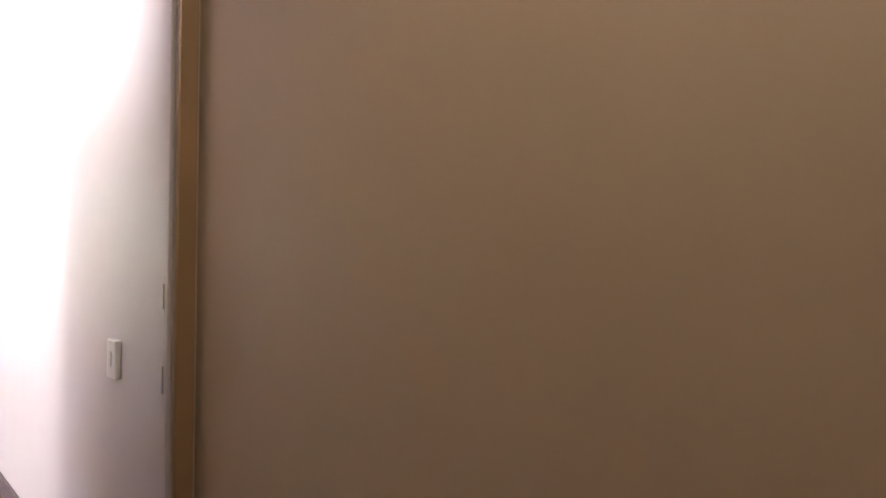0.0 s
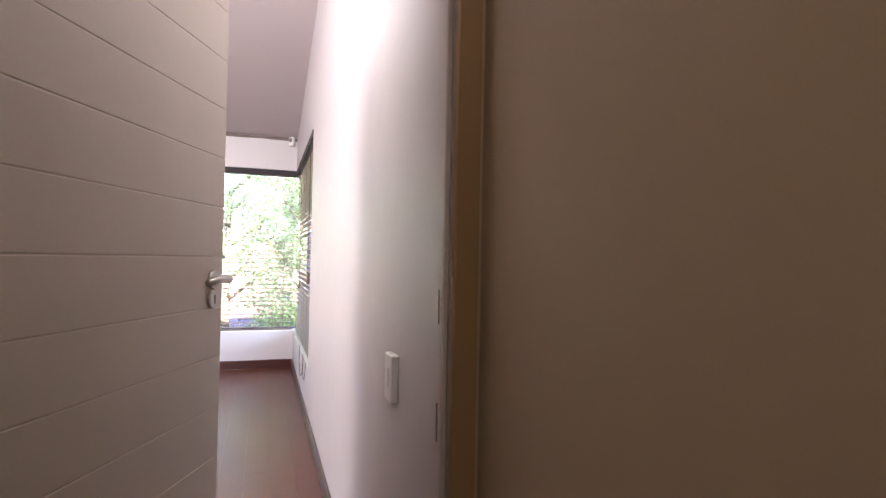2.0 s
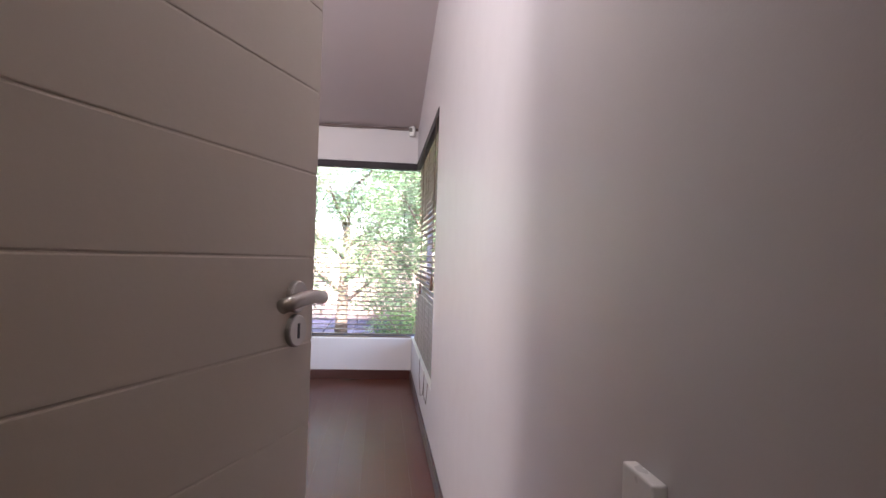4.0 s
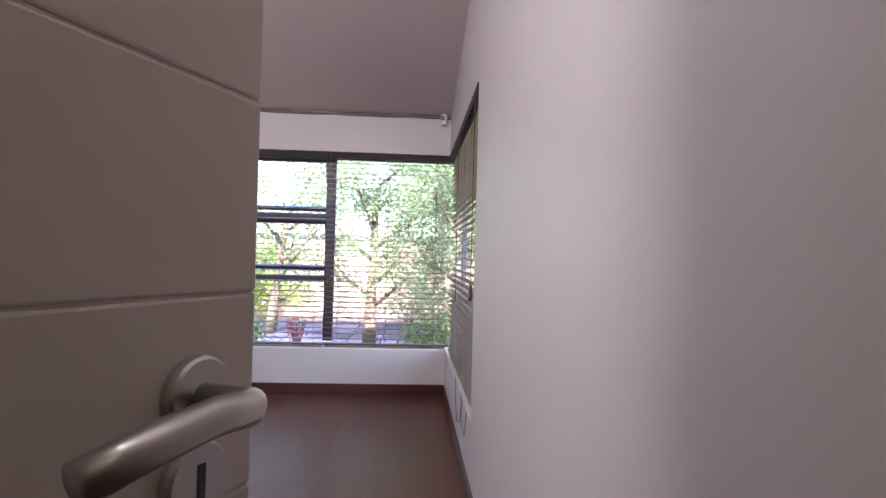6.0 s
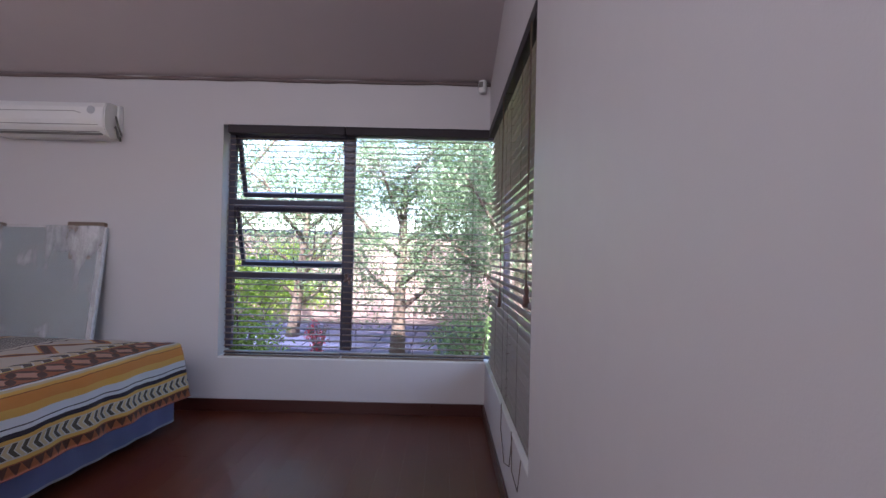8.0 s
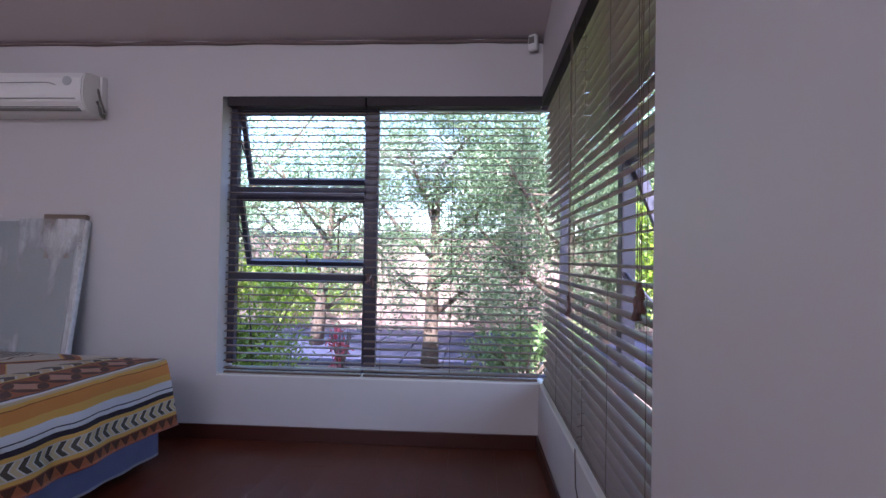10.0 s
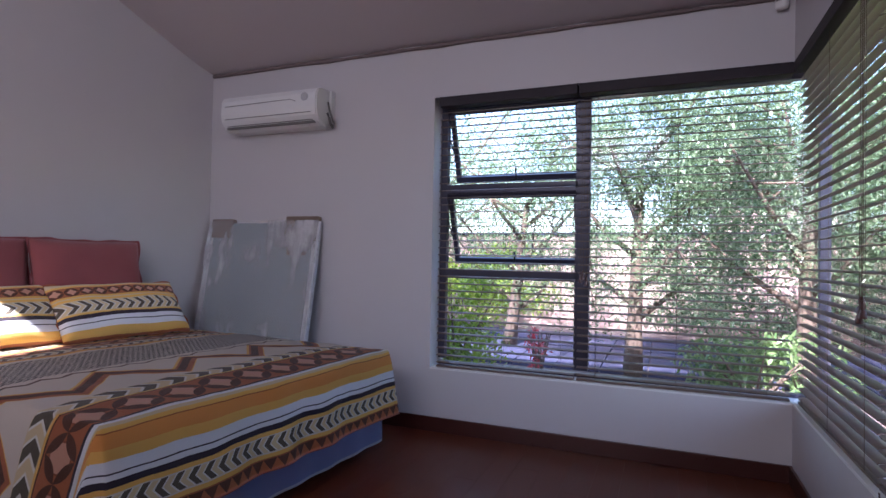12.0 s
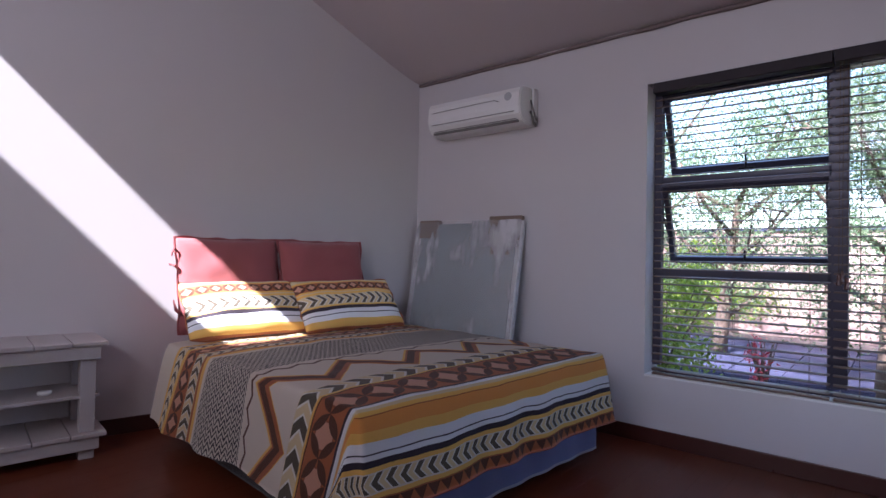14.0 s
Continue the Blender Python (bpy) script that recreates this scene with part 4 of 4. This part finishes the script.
def tree(x, y, height, spread, seed, mat, label, n=9000, size=0.042, low=0.42):
    rng = np.random.default_rng(seed)
    t = thing("tree", label, "tree", pose(x, y, -0.14), group="trees in the garden")
    bm = bmesh.new()
    top = height * 0.55
    lean = rng.normal(size=2) * 0.15
    pts = [(lean[0] * f, lean[1] * f, top * f) for f in (0, 0.2, 0.45, 0.7, 1)]
    tube(bm, pts, [0.11, 0.085, 0.07, 0.055, 0.035], 9)
    ends = [Vector(pts[-1])]
    for i in range(11):
        f = 0.25 + 0.75 * i / 10
        a = i * 2.4 + rng.random()
        s = Vector((lean[0] * f, lean[1] * f, top * f))
        e = s + Vector((math.cos(a), math.sin(a), 0.55 + 0.5 * rng.random())) * spread * (0.55 + 0.4 * rng.random())
        mid = s.lerp(e, 0.5) + Vector((0, 0, -0.08))
        tube(bm, [s, mid, e], [0.035, 0.024, 0.01], 6)
        ends += [e, mid]
        for k in range(3):
            e2 = mid.lerp(e, 0.2 + 0.4 * k) + Vector(rng.normal(size=3) * spread * 0.25)
            tube(bm, [mid.lerp(e, 0.15 + 0.3 * k), e2], [0.013, 0.005], 5)
            ends.append(e2)
    part("trunk", bm, M_BARK, t, "grey-brown trunk and limbs", smooth=True)
    vs, fs = [], []
    for i, e in enumerate(ends):
        r = spread * (0.22 + 0.2 * rng.random())
        leaves(vs, fs, e, (r, r, r * 0.8), n // len(ends), size, rng)
    leaves(vs, fs, (0, 0, height * (low + 1) / 2), (spread, spread, height * (1 - low) / 2), n // 4, size, rng)
    leaf_mesh("crown", vs, fs, mat, t, "loose crown of small narrow leaves")


tree(-0.9, 3.1, 4.2, 1.25, 1, M_OLIVE, "olive-green garden tree with narrow leaves outside the window", 52000)
tree(0.6, 2.7, 4.3, 1.25, 2, M_OLIVE, "olive-green garden tree with narrow leaves outside the window", 52000)
tree(-2.6, 4.3, 3.5, 1.3, 3, M_OLIVE, "grey-green garden tree behind the hedge", 18000)
tree(2.2, 2.5, 3.3, 1.3, 4, M_OLIVE, "olive-green garden tree beside the house corner", 20000)
tree(4.2, -1.3, 2.2, 1.3, 5, M_OLIVE, "olive-green garden tree beside the house wall", 18000)
tree(-4.5, 5.5, 4.2, 1.7, 6, M_OLIVE, "tall grey-green garden tree further off", 16000, 0.07)
tree(1.6, 5.2, 3.7, 1.9, 7, M_OLIVE, "tall grey-green garden tree further off", 14000, 0.09)


def shrub(x, y, rx, ry, h, seed, mat, label, n=6000, size=0.07):
    rng = np.random.default_rng(seed)
    t = thing("shrub", label, "shrub", pose(x, y, -0.14), group="shrubs in the garden")
    bm = bmesh.new()
    for i in range(8):
        a = i * 0.8
        tube(bm, [(0, 0, 0), (math.cos(a) * rx * 0.3, math.sin(a) * ry * 0.3, h * 0.4), (math.cos(a) * rx * 0.7, math.sin(a) * ry * 0.7, h * 0.8)], [0.015, 0.01, 0.004], 5)
    part("stems", bm, M_BARK, t)
    vs, fs = [], []
    for i in range(12):
        c = (rng.uniform(-0.7, 0.7) * rx, rng.uniform(-0.7, 0.7) * ry, rng.uniform(0.25, 0.85) * h)
        leaves(vs, fs, c, (rx * 0.4, ry * 0.4, h * 0.22), n // 12, size, rng)
    leaf_mesh("foliage", vs, fs, mat, t)


shrub(-2.5, 1.9, 0.65, 0.4, 1.25, 11, M_LIME, "bright lime-green shrub outside the window", 3600)
shrub(0.1, 2.0, 0.7, 0.4, 0.7, 12, M_MID, "low fresh green shrub under the trees", 2600)
shrub(-3.6, 5.9, 1.6, 0.5, 1.5, 16, M_LIME, "long clipped hedge along the garden wall", 14000)
shrub(0.9, 6.2, 2.4, 0.4, 0.85, 17, M_OLIVE, "long grey-green hedge along the garden wall", 14000)
shrub(1.5, 1.25, 0.65, 0.5, 1.9, 13, M_LIME, "tall bright yellow-green shrub at the house corner", 14000, 0.055)
shrub(1.8, -0.5, 0.55, 1.1, 1.5, 14, M_LIME, "bright yellow-green shrub beside the house wall", 22000, 0.055)
shrub(-1.75, 2.3, 0.16, 0.16, 0.62, 15, M_FLOWER, "small shrub with red flowers", 200, 0.06)


def garden_walls():
    w = thing("garden_wall", "sunlit terracotta plastered garden wall behind the trees", "wall")
    bm = bmesh.new()
    box(bm, -9, 9, 7.0, 7.2, -0.14, 1.55, 0.01)
    box(bm, 6.0, 6.2, -6, 6.99, -0.14, 1.25, 0.01)
    part("wall_panel", bm, M_TERRA, w)
    bm = bmesh.new()
    box(bm, -9, 9, 6.96, 7.24, 1.552, 1.61, 0.01)
    box(bm, 5.96, 6.24, -6, 6.95, 1.252, 1.31, 0.01)
    part("coping", bm, M_SHADED_PAVE, w)


garden_walls()


def neighbour_house(x, y, w, d, h):
    t = thing("neighbour_house", "sunlit pinkish plastered neighbouring house with a tiled roof behind the trees", "house", pose(x, y, -0.14))
    bm = bmesh.new()
    box(bm, 0, w, 0, d, 0, h, 0.02)
    part("house_wall", bm, M_TERRA, t)
    bm = bmesh.new()
    e = 0.4
    v = [bm.verts.new(p) for p in ((-e, -e, h + 0.01), (w + e, -e, h + 0.01), (w + e, d + e, h + 0.01), (-e, d + e, h + 0.01), (-e, d / 2, h + 1.3), (w + e, d / 2, h + 1.3))]
    for f in ((0, 1, 5, 4), (2, 3, 4, 5), (0, 4, 3), (1, 2, 5), (3, 2, 1, 0)):
        bm.faces.new([v[i] for i in f])
    part("roof", bm, M_ROOF, t)
    for i in range(3):
        wx = w * (i + 0.5) / 3
        bm = bmesh.new()
        box(bm, wx - 0.5, wx + 0.5, -0.03, -0.002, 1.0, 2.1, 0.01)
        f = part("window", bm, M_PLASTIC, t)
        bm = bmesh.new()
        for a, b in ((wx - 0.44, wx - 0.03), (wx + 0.03, wx + 0.44)):
            box(bm, a, b, -0.036, -0.0305, 1.06, 2.04)
        part("pane", bm, M_ALU, f)


neighbour_house(0.5, 9.0, 8.0, 4.0, 2.7)
neighbour_house(9.5, 2.0, 5.0, 4.5, 2.7)


# The pavers' blue is painted shade, not their own colour.
def shaded_paving():
    t = thing("pavement", "paved garden path outside the window, coloured dark blue for shade", "path", kind="structure")
    first = None
    for i in range(16):
        for j in range(6):
            if first is None:
                bm = bmesh.new()
                box(bm, -0.245, 0.245, -0.245, 0.245, -0.14, -0.1, 0.006)
                first = part("paver", bm, M_SHADED_PAVE, t, m=pose(-5 + 0.5 * i, 3.3 + 0.5 * j, 0))
            else:
                o = first.copy()
                scene.collection.objects.link(o)
                o.matrix_basis = pose(-5 + 0.5 * i, 3.3 + 0.5 * j, random.uniform(-0.004, 0.004), 0, 0, random.uniform(-0.5, 0.5))


shaded_paving()


# ---- floor boards ----
def boards():
    fl = bpy.data.objects["floor"]
    w = 0.13
    cache = {}
    i = 0
    x = -5.2
    while x < 0.1:
        y = -8.8 - random.uniform(0, 0.8)
        while y < -0.0:
            L = random.choice((1.0, 1.25, 1.5))
            y1 = min(y + L, 0.0)
            y0 = max(y, -8.8)
            ok = y1 > -8.8 and y1 - y0 > 0.05 and not (y1 < HALL_Y - 0.1 and (x < -1.0))
            if ok:
                key = round(y1 - y0, 2)
                if key not in cache:
                    bm = bmesh.new()
                    box(bm, 0.0002, w - 0.0002, 0.0002, key - 0.0002, -0.0055, 0.0, 0.0003)
                    me = bpy.data.meshes.new("board")
                    bm.to_mesh(me)
                    bm.free()
                    me.materials.append(M_FLOOR)
                    cache[key] = me
                o = new("board", cache[key])
                o.location = (x, y0, 0)
                o.parent = fl
            y += L
        x += w


boards()
